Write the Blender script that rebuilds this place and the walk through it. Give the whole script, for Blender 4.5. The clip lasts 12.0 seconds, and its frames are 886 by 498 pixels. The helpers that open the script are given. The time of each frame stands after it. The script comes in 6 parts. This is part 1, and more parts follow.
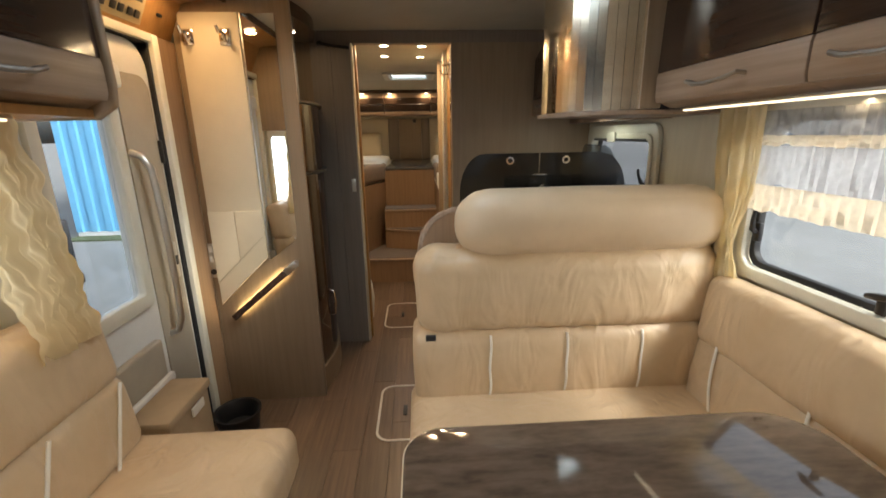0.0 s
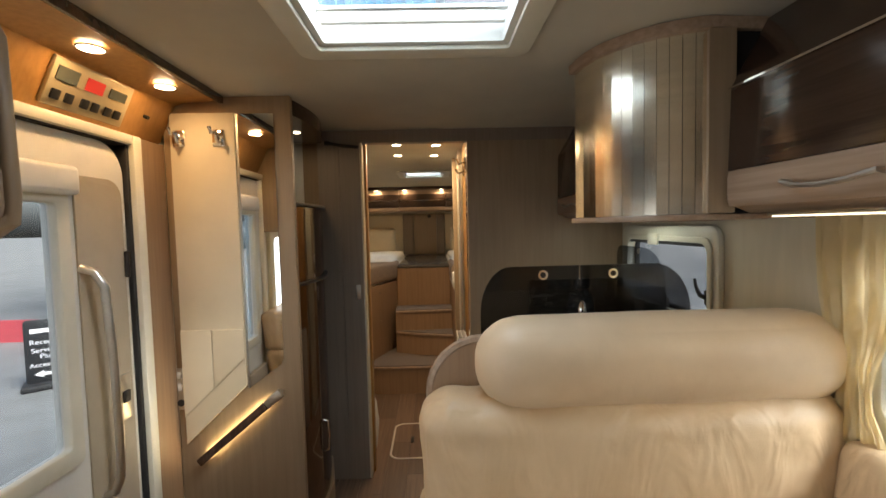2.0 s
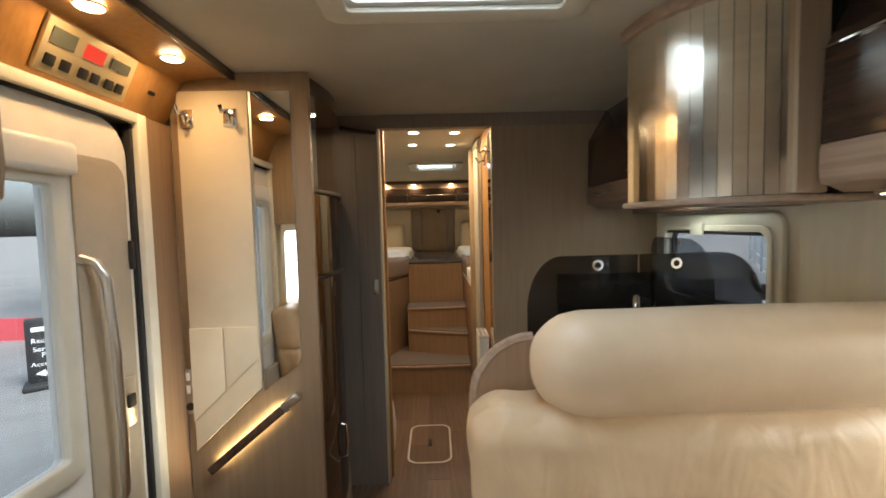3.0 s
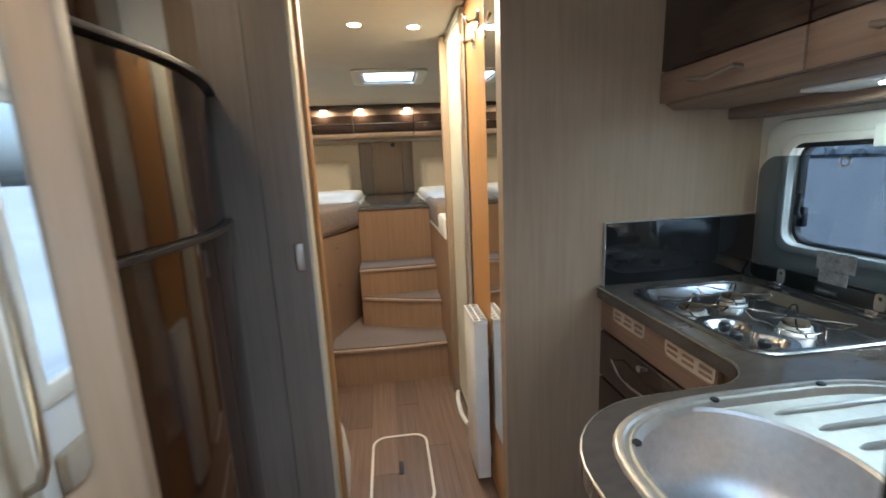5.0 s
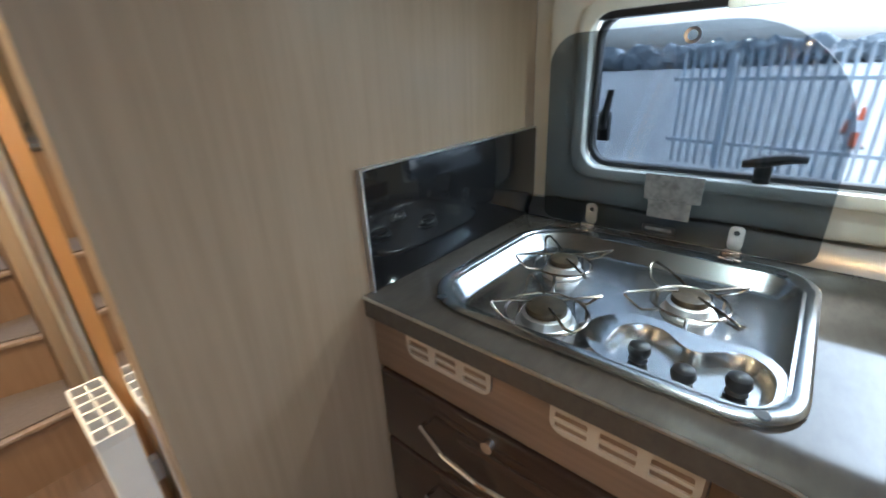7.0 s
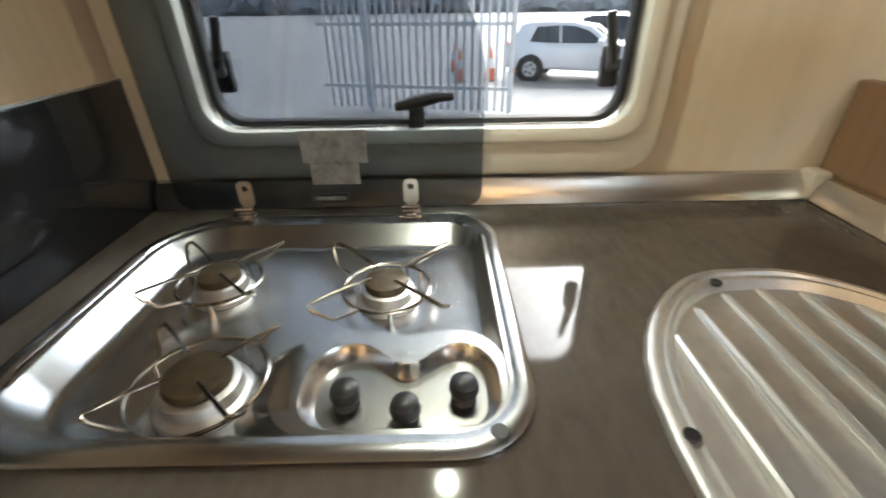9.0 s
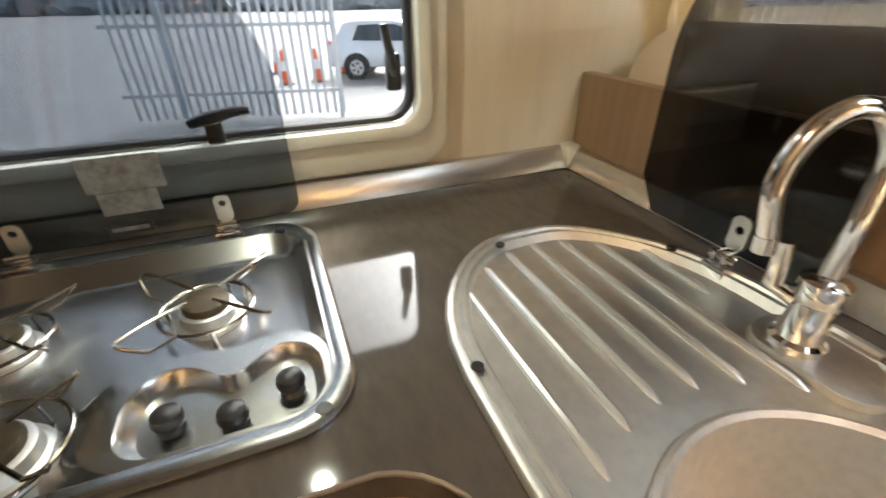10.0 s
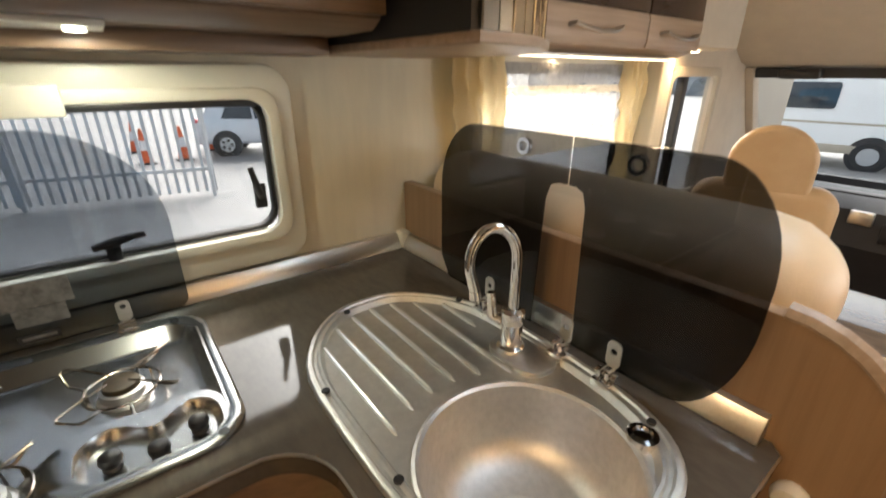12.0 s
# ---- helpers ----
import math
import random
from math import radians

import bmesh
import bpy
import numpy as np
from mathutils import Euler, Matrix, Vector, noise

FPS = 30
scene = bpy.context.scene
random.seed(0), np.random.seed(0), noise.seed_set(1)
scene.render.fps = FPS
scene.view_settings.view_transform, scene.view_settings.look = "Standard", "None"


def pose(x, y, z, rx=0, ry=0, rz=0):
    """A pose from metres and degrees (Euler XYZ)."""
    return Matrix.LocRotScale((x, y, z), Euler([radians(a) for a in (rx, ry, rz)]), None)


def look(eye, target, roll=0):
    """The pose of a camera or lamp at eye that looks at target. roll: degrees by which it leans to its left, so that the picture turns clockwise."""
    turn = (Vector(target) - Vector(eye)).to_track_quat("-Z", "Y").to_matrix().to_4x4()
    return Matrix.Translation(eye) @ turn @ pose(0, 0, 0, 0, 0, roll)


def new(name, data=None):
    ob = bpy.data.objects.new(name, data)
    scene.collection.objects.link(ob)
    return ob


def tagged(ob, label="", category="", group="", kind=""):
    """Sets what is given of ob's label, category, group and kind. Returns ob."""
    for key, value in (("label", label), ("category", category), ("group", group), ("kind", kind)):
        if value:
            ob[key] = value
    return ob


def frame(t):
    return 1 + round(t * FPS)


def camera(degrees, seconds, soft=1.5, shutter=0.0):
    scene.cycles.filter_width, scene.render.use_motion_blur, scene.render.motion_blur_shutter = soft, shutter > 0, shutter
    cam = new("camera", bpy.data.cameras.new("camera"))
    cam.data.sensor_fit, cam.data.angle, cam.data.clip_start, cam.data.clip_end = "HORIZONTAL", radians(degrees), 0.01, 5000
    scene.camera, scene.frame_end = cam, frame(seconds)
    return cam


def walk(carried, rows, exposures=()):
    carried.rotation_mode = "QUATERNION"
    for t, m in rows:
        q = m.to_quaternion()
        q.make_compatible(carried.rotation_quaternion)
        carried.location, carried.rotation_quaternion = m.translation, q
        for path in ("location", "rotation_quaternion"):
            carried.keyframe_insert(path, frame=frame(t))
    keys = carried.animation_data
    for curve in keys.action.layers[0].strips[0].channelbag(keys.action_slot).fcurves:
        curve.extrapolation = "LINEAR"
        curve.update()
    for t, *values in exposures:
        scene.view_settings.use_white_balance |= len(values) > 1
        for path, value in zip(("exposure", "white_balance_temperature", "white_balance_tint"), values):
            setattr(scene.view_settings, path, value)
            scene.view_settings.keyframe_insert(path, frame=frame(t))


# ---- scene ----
cam = camera(92.0, 12.0, soft=1.6, shutter=0.4)
PATH = [
    (0, (0.108, 0.148, 1.371), (0.211, 2.078, 0.857), -1.0),
    (0.5, (0.107, 0.195, 1.413), (0.205, 2.154, 1.02), -1.2),
    (1, (0.107, 0.312, 1.45), (0.19, 2.293, 1.19), -1.2),
    (1.5, (0.111, 0.42, 1.453), (0.173, 2.412, 1.288), -1.3),
    (2, (0.128, 0.498, 1.429), (0.169, 2.495, 1.323), -1.4),
    (2.5, (0.104, 0.558, 1.408), (0.136, 2.556, 1.315), -1.5),
    (3, (0.019, 0.641, 1.395), (0.053, 2.637, 1.28), -1.5),
    (3.2, (-0.023, 0.674, 1.389), (0.017, 2.669, 1.258), -1.5),
    (4.8, (-0.051, 1.491, 1.322), (0.132, 3.452, 0.975), -2.3),
    (5, (-0.032, 1.598, 1.321), (0.211, 3.546, 0.939), -2.6),
    (5.5, (0.014, 1.824, 1.311), (0.488, 3.707, 0.833), -3.0),
    (6, (0.091, 2.04, 1.291), (0.86, 3.789, 0.699), -3.5),
    (6.5, (0.171, 2.217, 1.276), (1.256, 3.747, 0.582), -3.4),
    (6.7, (0.2, 2.284, 1.266), (1.419, 3.695, 0.543), -3.2),
    (8.3, (0.476, 2.468, 1.204), (2.169, 2.896, 0.228), -0.9),
    (8.5, (0.481, 2.445, 1.198), (2.198, 2.752, 0.219), -0.8),
    (9, (0.483, 2.39, 1.214), (2.214, 2.379, 0.212), -0.8),
    (9.5, (0.462, 2.357, 1.232), (2.149, 2.018, 0.212), -0.8),
    (10, (0.423, 2.338, 1.235), (2.028, 1.712, 0.219), -0.7),
    (10.5, (0.349, 2.327, 1.242), (1.86, 1.497, 0.228), -0.5),
    (11, (0.242, 2.328, 1.256), (1.689, 1.369, 0.263), -0.1),
    (11.5, (0.177, 2.355, 1.309), (1.613, 1.301, 0.399), 0.2),
    (12, (0.145, 2.38, 1.392), (1.615, 1.259, 0.632), 0.2),
]
EXPOSURES = [(0.0, 1.75, 6600, 8), (1.5, 1.65, 6600, 8), (3.2, 1.95, 6300, 7), (5.0, 2.7, 4980, 3), (5.5, 3.05, 4950, 4), (6.0, 3.15, 4950, 4), (6.5, 3.05, 5000, 4), (8.5, 2.95, 6450, 9), (10.0, 2.95, 6800, 10), (11.5, 2.62, 7000, 11), (12.0, 2.45, 7000, 11)]
walk(cam, [(t, look(eye, target, roll)) for t, eye, target, roll in PATH], EXPOSURES)

# ---- world, sun, exposure ----
world = bpy.data.worlds.new("overcast_sky")
scene.world = world
world.use_nodes = True
wn = world.node_tree.nodes
sky = wn.new("ShaderNodeTexSky")
sky.sky_type = "NISHITA"
sky.sun_disc = False
sky.sun_elevation, sky.sun_rotation = radians(35), radians(120)
sky.dust_density, sky.air_density = 6.0, 1.0
hsv = wn.new("ShaderNodeHueSaturation")
hsv.inputs["Saturation"].default_value = 0.35
world.node_tree.links.new(sky.outputs[0], hsv.inputs["Color"])
world.node_tree.links.new(hsv.outputs[0], wn["Background"].inputs[0])
wn["Background"].inputs[1].default_value = 0.105
sun_data = bpy.data.lights.new("sun", "SUN")
sun_data.energy, sun_data.angle, sun_data.color = 0.9, radians(14), (1.0, 0.97, 0.92)
sun = new("sun", sun_data)
sun.matrix_world = look((6, -4, 8), (0, 0, 0))

WARM = (1.0, 0.69, 0.38)
LAMPS = 0.17


def lamp_disc(place, radius, watts, colour=WARM, target=None):
    data = bpy.data.lights.new("lamp_light", "AREA")
    data.shape, data.size, data.energy, data.color = "DISK", radius * 2, watts * LAMPS, colour
    ob = new("lamp_light", data)
    ob.matrix_world = look(place, target or (place[0], place[1] + 0.0001, place[2] - 1))
    return ob


def lamp_rect(place, target, sx, sy, watts, colour):
    data = bpy.data.lights.new("rect_light", "AREA")
    data.shape, data.size, data.size_y, data.energy, data.color = "RECTANGLE", sx, sy, watts * LAMPS, colour
    ob = new("rect_light", data)
    ob.matrix_world = look(place, target)
    return ob


# ---- materials ----
def material(name, base=(0.8, 0.8, 0.8), rough=0.5, metal=0.0, grain=(8, 8, 8), vary=0.08, bump=0.0, bump_scale=200.0, coat=0.0,
             stretch=None, dark=None, mix_scale=None, emit=None, power=0.0, rand=0.0, spec=0.5, crease=0.0):
    """A base colour with two scales of variation, roughness variation and fine relief, in metres."""
    m = bpy.data.materials.new(name)
    m.use_nodes = True
    nt = m.node_tree
    b = nt.nodes["Principled BSDF"]
    link = nt.links.new
    b.inputs["Roughness"].default_value, b.inputs["Metallic"].default_value = rough, metal
    b.inputs["Coat Weight"].default_value = coat
    b.inputs["Coat Roughness"].default_value = 0.06
    b.inputs["Specular IOR Level"].default_value = spec
    tc = nt.nodes.new("ShaderNodeTexCoord")
    mp = nt.nodes.new("ShaderNodeMapping")
    mp.inputs["Scale"].default_value = stretch or grain
    link(tc.outputs["Object"], mp.inputs[0])
    n1 = nt.nodes.new("ShaderNodeTexNoise")
    n1.inputs["Scale"].default_value = 1.0
    n1.inputs["Detail"].default_value = 6.0
    n1.inputs["Roughness"].default_value = 0.6
    link(mp.outputs[0], n1.inputs["Vector"])
    n2 = nt.nodes.new("ShaderNodeTexNoise")
    n2.inputs["Scale"].default_value = mix_scale or 2.2
    n2.inputs["Detail"].default_value = 3.0
    link(tc.outputs["Object"], n2.inputs["Vector"])
    ramp = nt.nodes.new("ShaderNodeValToRGB")
    d = dark or tuple(c * (1 - 2.2 * vary) for c in base)
    ramp.color_ramp.elements[0].color, ramp.color_ramp.elements[0].position = (*d, 1), 0.34
    ramp.color_ramp.elements[1].color, ramp.color_ramp.elements[1].position = (*base, 1), 0.62
    link(n1.outputs["Fac"], ramp.inputs[0])
    hs = nt.nodes.new("ShaderNodeHueSaturation")
    link(ramp.outputs[0], hs.inputs["Color"])
    mr = nt.nodes.new("ShaderNodeMapRange")
    mr.inputs["From Min"].default_value, mr.inputs["From Max"].default_value = 0.3, 0.7
    mr.inputs["To Min"].default_value, mr.inputs["To Max"].default_value = 1 - vary, 1 + vary
    link(n2.outputs["Fac"], mr.inputs["Value"])
    last = mr.outputs[0]
    if rand:
        oi = nt.nodes.new("ShaderNodeObjectInfo")
        mr2 = nt.nodes.new("ShaderNodeMapRange")
        mr2.inputs["To Min"].default_value, mr2.inputs["To Max"].default_value = 1 - rand, 1 + rand
        link(oi.outputs["Random"], mr2.inputs["Value"])
        mul = nt.nodes.new("ShaderNodeMath")
        mul.operation = "MULTIPLY"
        link(last, mul.inputs[0])
        link(mr2.outputs[0], mul.inputs[1])
        last = mul.outputs[0]
    link(last, hs.inputs["Value"])
    link(hs.outputs[0], b.inputs["Base Color"])
    rr = nt.nodes.new("ShaderNodeMapRange")
    rr.inputs["To Min"].default_value, rr.inputs["To Max"].default_value = max(0.0, rough * 0.8), min(1.0, rough * 1.2)
    link(n2.outputs["Fac"], rr.inputs["Value"])
    link(rr.outputs[0], b.inputs["Roughness"])
    if bump:
        n3 = nt.nodes.new("ShaderNodeTexNoise")
        n3.inputs["Scale"].default_value = bump_scale
        n3.inputs["Detail"].default_value = 4.0
        link((mp if stretch and bump_scale == 1.0 else tc).outputs["Vector" if stretch and bump_scale == 1.0 else "Object"], n3.inputs["Vector"])
        bp = nt.nodes.new("ShaderNodeBump")
        bp.inputs["Strength"].default_value = bump
        bp.inputs["Distance"].default_value = 0.002
        link(n3.outputs["Fac"], bp.inputs["Height"])
        link(bp.outputs[0], b.inputs["Normal"])
        if crease:
            mc = nt.nodes.new("ShaderNodeMapping")
            mc.inputs["Scale"].default_value = (9.0, 9.0, 3.4)
            mc.inputs["Rotation"].default_value = (0.25, 0.3, 0.0)
            link(tc.outputs["Object"], mc.inputs[0])
            n4 = nt.nodes.new("ShaderNodeTexNoise")
            n4.inputs["Scale"].default_value, n4.inputs["Detail"].default_value = 1.0, 2.5
            n4.inputs["Distortion"].default_value = 1.1
            link(mc.outputs[0], n4.inputs["Vector"])
            b2 = nt.nodes.new("ShaderNodeBump")
            b2.inputs["Strength"].default_value = crease
            b2.inputs["Distance"].default_value = 0.022
            link(n4.outputs["Fac"], b2.inputs["Height"])
            link(bp.outputs[0], b2.inputs["Normal"])
            link(b2.outputs[0], b.inputs["Normal"])
    if emit:
        b.inputs["Emission Color"].default_value = (*emit, 1)
        b.inputs["Emission Strength"].default_value = power
    return m


def glass(name, colour=(1, 1, 1), tint=0.0, rough=0.0):
    """A thin pane: a clear, slightly tinted sheet with a mirror film on it."""
    m = bpy.data.materials.new(name)
    m.use_nodes = True
    nt = m.node_tree
    nt.nodes.remove(nt.nodes["Principled BSDF"])
    tr = nt.nodes.new("ShaderNodeBsdfTransparent")
    tr.inputs[0].default_value = (*[c * (1 - tint) for c in colour], 1)
    gl = nt.nodes.new("ShaderNodeBsdfGlossy")
    gl.inputs["Roughness"].default_value = rough
    lw = nt.nodes.new("ShaderNodeLayerWeight")
    lw.inputs[0].default_value = 0.5
    pw = nt.nodes.new("ShaderNodeMath")
    pw.operation, pw.inputs[1].default_value = "POWER", 4.0
    fr = nt.nodes.new("ShaderNodeMath")
    fr.operation, fr.inputs[1].default_value, fr.inputs[2].default_value = "MULTIPLY_ADD", 0.6, 0.025
    nt.links.new(lw.outputs["Facing"], pw.inputs[0])
    nt.links.new(pw.outputs[0], fr.inputs[0])
    mx = nt.nodes.new("ShaderNodeMixShader")
    nt.links.new(fr.outputs[0], mx.inputs[0])
    nt.links.new(tr.outputs[0], mx.inputs[1])
    nt.links.new(gl.outputs[0], mx.inputs[2])
    nt.links.new(mx.outputs[0], nt.nodes["Material Output"].inputs[0])
    return m


def sheer(name, colour, through_share):
    m = bpy.data.materials.new(name)
    m.use_nodes = True
    nt = m.node_tree
    b = nt.nodes["Principled BSDF"]
    b.inputs["Base Color"].default_value = (*colour, 1)
    b.inputs["Roughness"].default_value = 0.9
    tl = nt.nodes.new("ShaderNodeBsdfTranslucent")
    tl.inputs[0].default_value = (*colour, 1)
    tp = nt.nodes.new("ShaderNodeBsdfTransparent")
    m1 = nt.nodes.new("ShaderNodeMixShader")
    m1.inputs[0].default_value = 0.5
    m2 = nt.nodes.new("ShaderNodeMixShader")
    wv = nt.nodes.new("ShaderNodeTexNoise")
    wv.inputs["Scale"].default_value = 60
    mr = nt.nodes.new("ShaderNodeMapRange")
    mr.inputs["To Min"].default_value, mr.inputs["To Max"].default_value = max(0, through_share - 0.12), min(1, through_share + 0.12) if through_share else 0.0
    tc = nt.nodes.new("ShaderNodeTexCoord")
    nt.links.new(tc.outputs["Object"], wv.inputs["Vector"])
    nt.links.new(wv.outputs["Fac"], mr.inputs["Value"])
    nt.links.new(mr.outputs[0], m2.inputs[0])
    nt.links.new(b.outputs[0], m1.inputs[1])
    nt.links.new(tl.outputs[0], m1.inputs[2])
    nt.links.new(m1.outputs[0], m2.inputs[1])
    nt.links.new(tp.outputs[0], m2.inputs[2])
    nt.links.new(m2.outputs[0], nt.nodes["Material Output"].inputs[0])
    return m


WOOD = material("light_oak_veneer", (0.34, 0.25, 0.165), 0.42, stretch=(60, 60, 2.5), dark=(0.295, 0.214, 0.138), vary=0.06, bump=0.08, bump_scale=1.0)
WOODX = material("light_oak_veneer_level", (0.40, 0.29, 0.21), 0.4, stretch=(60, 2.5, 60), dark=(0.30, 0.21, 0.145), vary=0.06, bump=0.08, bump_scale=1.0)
GREYWOOD = material("grey_brown_veneer", (0.265, 0.214, 0.172), 0.5, stretch=(70, 70, 2), dark=(0.225, 0.18, 0.144), vary=0.06, bump=0.08, bump_scale=1.0)
VENT = material("beige_vent_plastic", (0.50, 0.42, 0.33), 0.5, vary=0.04)
# oak darkened in its colour for the shade on the kitchen cabinets
SHADED_OAK = material("shaded_oak_veneer", (0.25, 0.165, 0.11), 0.4, stretch=(60, 2.5, 60), dark=(0.18, 0.115, 0.075), vary=0.06, bump=0.08, bump_scale=1.0)
BEDWOOD = material("honey_brown_veneer", (0.315, 0.20, 0.118), 0.42, stretch=(60, 60, 2.5), dark=(0.265, 0.165, 0.094), vary=0.06, bump=0.06, bump_scale=1.0)
# extra orange saturation holds the warm lamp glow on this wood
LIT_HONEY = material("lamplit_honey_wood", (0.46, 0.245, 0.08), 0.4, stretch=(50, 50, 2), dark=(0.385, 0.195, 0.06), vary=0.05)
DARKGLOSS = material("dark_gloss_veneer", (0.052, 0.031, 0.022), 0.14, stretch=(60, 2.5, 60), dark=(0.032, 0.019, 0.014), vary=0.08, coat=0.1)
DARKZ = material("dark_brown_veneer", (0.085, 0.05, 0.035), 0.2, stretch=(60, 60, 3), dark=(0.05, 0.03, 0.022), vary=0.08, coat=0.4)
BRONZE = material("bronze_gloss_door", (0.03, 0.012, 0.006), 0.07, stretch=(40, 40, 2), dark=(0.024, 0.01, 0.005), vary=0.05, coat=0.15)
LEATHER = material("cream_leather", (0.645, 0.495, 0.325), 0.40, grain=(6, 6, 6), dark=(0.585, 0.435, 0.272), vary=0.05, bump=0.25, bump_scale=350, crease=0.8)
# same leather, less creased; paler base holds the light on the head roll
LEATHER_TAUT_LIT = material("taut_lit_cream_leather", (0.74, 0.595, 0.425), 0.38, grain=(6, 6, 6), dark=(0.68, 0.535, 0.37), vary=0.05, bump=0.25, bump_scale=350, crease=0.12)
CABLEATHER = material("tan_leather", (0.55, 0.37, 0.20), 0.42, grain=(6, 6, 6), dark=(0.49, 0.32, 0.165), vary=0.05, bump=0.25, bump_scale=350, crease=0.15)
PIPING = material("white_piping", (0.85, 0.82, 0.75), 0.5, vary=0.03)
PADDING = material("beige_padded_panel", (0.72, 0.63, 0.47), 0.6, grain=(5, 5, 5), vary=0.03, bump=0.1, bump_scale=500)
CEIL = material("cream_ceiling_liner", (0.56, 0.53, 0.45), 0.7, grain=(5, 5, 5), vary=0.03, bump=0.12, bump_scale=400)
WALL = material("pale_wallpaper", (0.72, 0.66, 0.52), 0.6, grain=(30, 30, 4), vary=0.03, bump=0.1, bump_scale=300)
PLASTIC = material("cream_plastic", (0.74, 0.72, 0.62), 0.38, vary=0.03, bump=0.04, bump_scale=300)
WHITE = material("white_plastic", (0.80, 0.79, 0.75), 0.35, vary=0.03)
BLACK = material("black_plastic", (0.018, 0.018, 0.02), 0.4, vary=0.1)
RUBBER = material("black_rubber", (0.02, 0.02, 0.022), 0.65, vary=0.1)
STEEL = material("brushed_steel", (0.50, 0.50, 0.49), 0.24, 1.0, stretch=(4, 300, 300), vary=0.05, bump=0.02, bump_scale=1.0)
STRAINER = material("strainer_steel", (0.72, 0.71, 0.69), 0.45, 0.35, vary=0.04)
RIB = material("pressed_rib_steel", (0.90, 0.90, 0.88), 0.36, 1.0, vary=0.03)
DECK = material("sink_deck_steel", (0.70, 0.69, 0.66), 0.44, 1.0, grain=(60, 60, 60), vary=0.05)
BOWL = material("satin_steel", (0.70, 0.68, 0.66), 0.46, 1.0, grain=(80, 80, 80), vary=0.05)
CHROME = material("chrome", (0.82, 0.82, 0.82), 0.06, 1.0, vary=0.02)
WIRE = material("heat_tinted_wire", (0.44, 0.41, 0.37), 0.2, 1.0, grain=(30, 30, 30), dark=(0.2, 0.15, 0.1), vary=0.1)
BURNT = material("burner_cap_enamel", (0.075, 0.055, 0.03), 0.4, 0.3, grain=(60, 60, 60), vary=0.2)
SATIN = material("satin_nickel", (0.42, 0.38, 0.34), 0.38, 1.0, vary=0.04)
ALU = material("aluminium_profile", (0.66, 0.65, 0.62), 0.3, 1.0, stretch=(200, 4, 200), vary=0.04)
WORKTOP = material("dark_brown_worktop", (0.09, 0.078, 0.064), 0.07, stretch=(30, 70, 60), dark=(0.074, 0.064, 0.053), vary=0.06)
TABLE = material("brown_stone_tabletop", (0.15, 0.115, 0.09), 0.07, stretch=(12, 45, 45), dark=(0.085, 0.063, 0.048), vary=0.12, coat=0.4)
SPLASH = material("black_gloss_splashback", (0.012, 0.012, 0.013), 0.06, vary=0.1)
PLANK = material("brown_plank_floor", (0.20, 0.132, 0.09), 0.34, stretch=(50, 2.2, 50), dark=(0.135, 0.086, 0.058), vary=0.08, bump=0.1, bump_scale=1.0, rand=0.16)
SEAM = material("dark_floor_joint", (0.055, 0.037, 0.026), 0.7)
CARPET = material("brown_stair_carpet", (0.20, 0.16, 0.135), 0.95, grain=(120, 120, 120), vary=0.08, bump=0.3, bump_scale=700)
HATCHLINE = material("pale_hatch_trim", (0.75, 0.70, 0.62), 0.4, vary=0.03)
LINEN = material("white_bed_linen", (0.82, 0.80, 0.76), 0.85, grain=(20, 20, 20), vary=0.03, bump=0.25, bump_scale=60)
BLANKET = material("taupe_blanket", (0.27, 0.20, 0.15), 0.95, grain=(60, 60, 60), vary=0.1, bump=0.5, bump_scale=300)
CURTAIN = sheer("cream_jacquard_curtain", (0.92, 0.83, 0.62), 0.0)
MIRROR = material("mirror_glass", (0.86, 0.87, 0.86), 0.015, 1.0, vary=0.01)
SLATMIRROR = material("mirrored_slat", (0.90, 0.85, 0.74), 0.19, 1.0, grain=(3, 3, 40), vary=0.05)
GLASS = glass("window_glass", (0.93, 0.97, 1.0), 0.06)
# clear pane tinted grey only to dim the over-bright yard behind it
GLASS_DIM = glass("dimmed_window_glass", (0.70, 0.73, 0.76), 0.06)
SMOKED = glass("smoked_glass_lid", (0.33, 0.335, 0.345), 0.0)
SMOKED_PALE = glass("smoked_hob_lid", (0.56, 0.59, 0.62), 0.0)
VOILE = sheer("sheer_voile", (0.60, 0.60, 0.61), 0.30)
VOILE_BAND = sheer("voile_band", (0.84, 0.76, 0.62), 0.12)
BLINDCLOTH = material("pleated_blind", (0.78, 0.80, 0.82), 0.8, vary=0.03)
LAMPGLOW = material("lamp_lens", (0.9, 0.85, 0.75), 0.4, emit=(1.0, 0.82, 0.55), power=6.0)
LEDGLOW = material("led_strip_lens", (0.9, 0.85, 0.75), 0.4, emit=(1.0, 0.82, 0.55), power=0.8)
COOLGLOW = material("cool_led_lens", (0.9, 0.9, 0.85), 0.4, emit=(0.9, 1.0, 0.82), power=4.0)
REDGLOW = material("red_display", (0.2, 0.01, 0.01), 0.3, emit=(1.0, 0.06, 0.03), power=0.2)
LCD = material("grey_display", (0.10, 0.11, 0.09), 0.25)
CONTROL = material("champagne_fascia", (0.50, 0.42, 0.27), 0.35, 0.3, vary=0.03)
GREYPANEL = material("grey_beige_door_liner", (0.42, 0.37, 0.29), 0.55, vary=0.04)
FROST = material("frosted_shower_door", (0.62, 0.62, 0.54), 0.3, vary=0.03)
TAN = material("tan_box_cover", (0.42, 0.31, 0.19), 0.5, grain=(10, 10, 10), vary=0.05, bump=0.1)
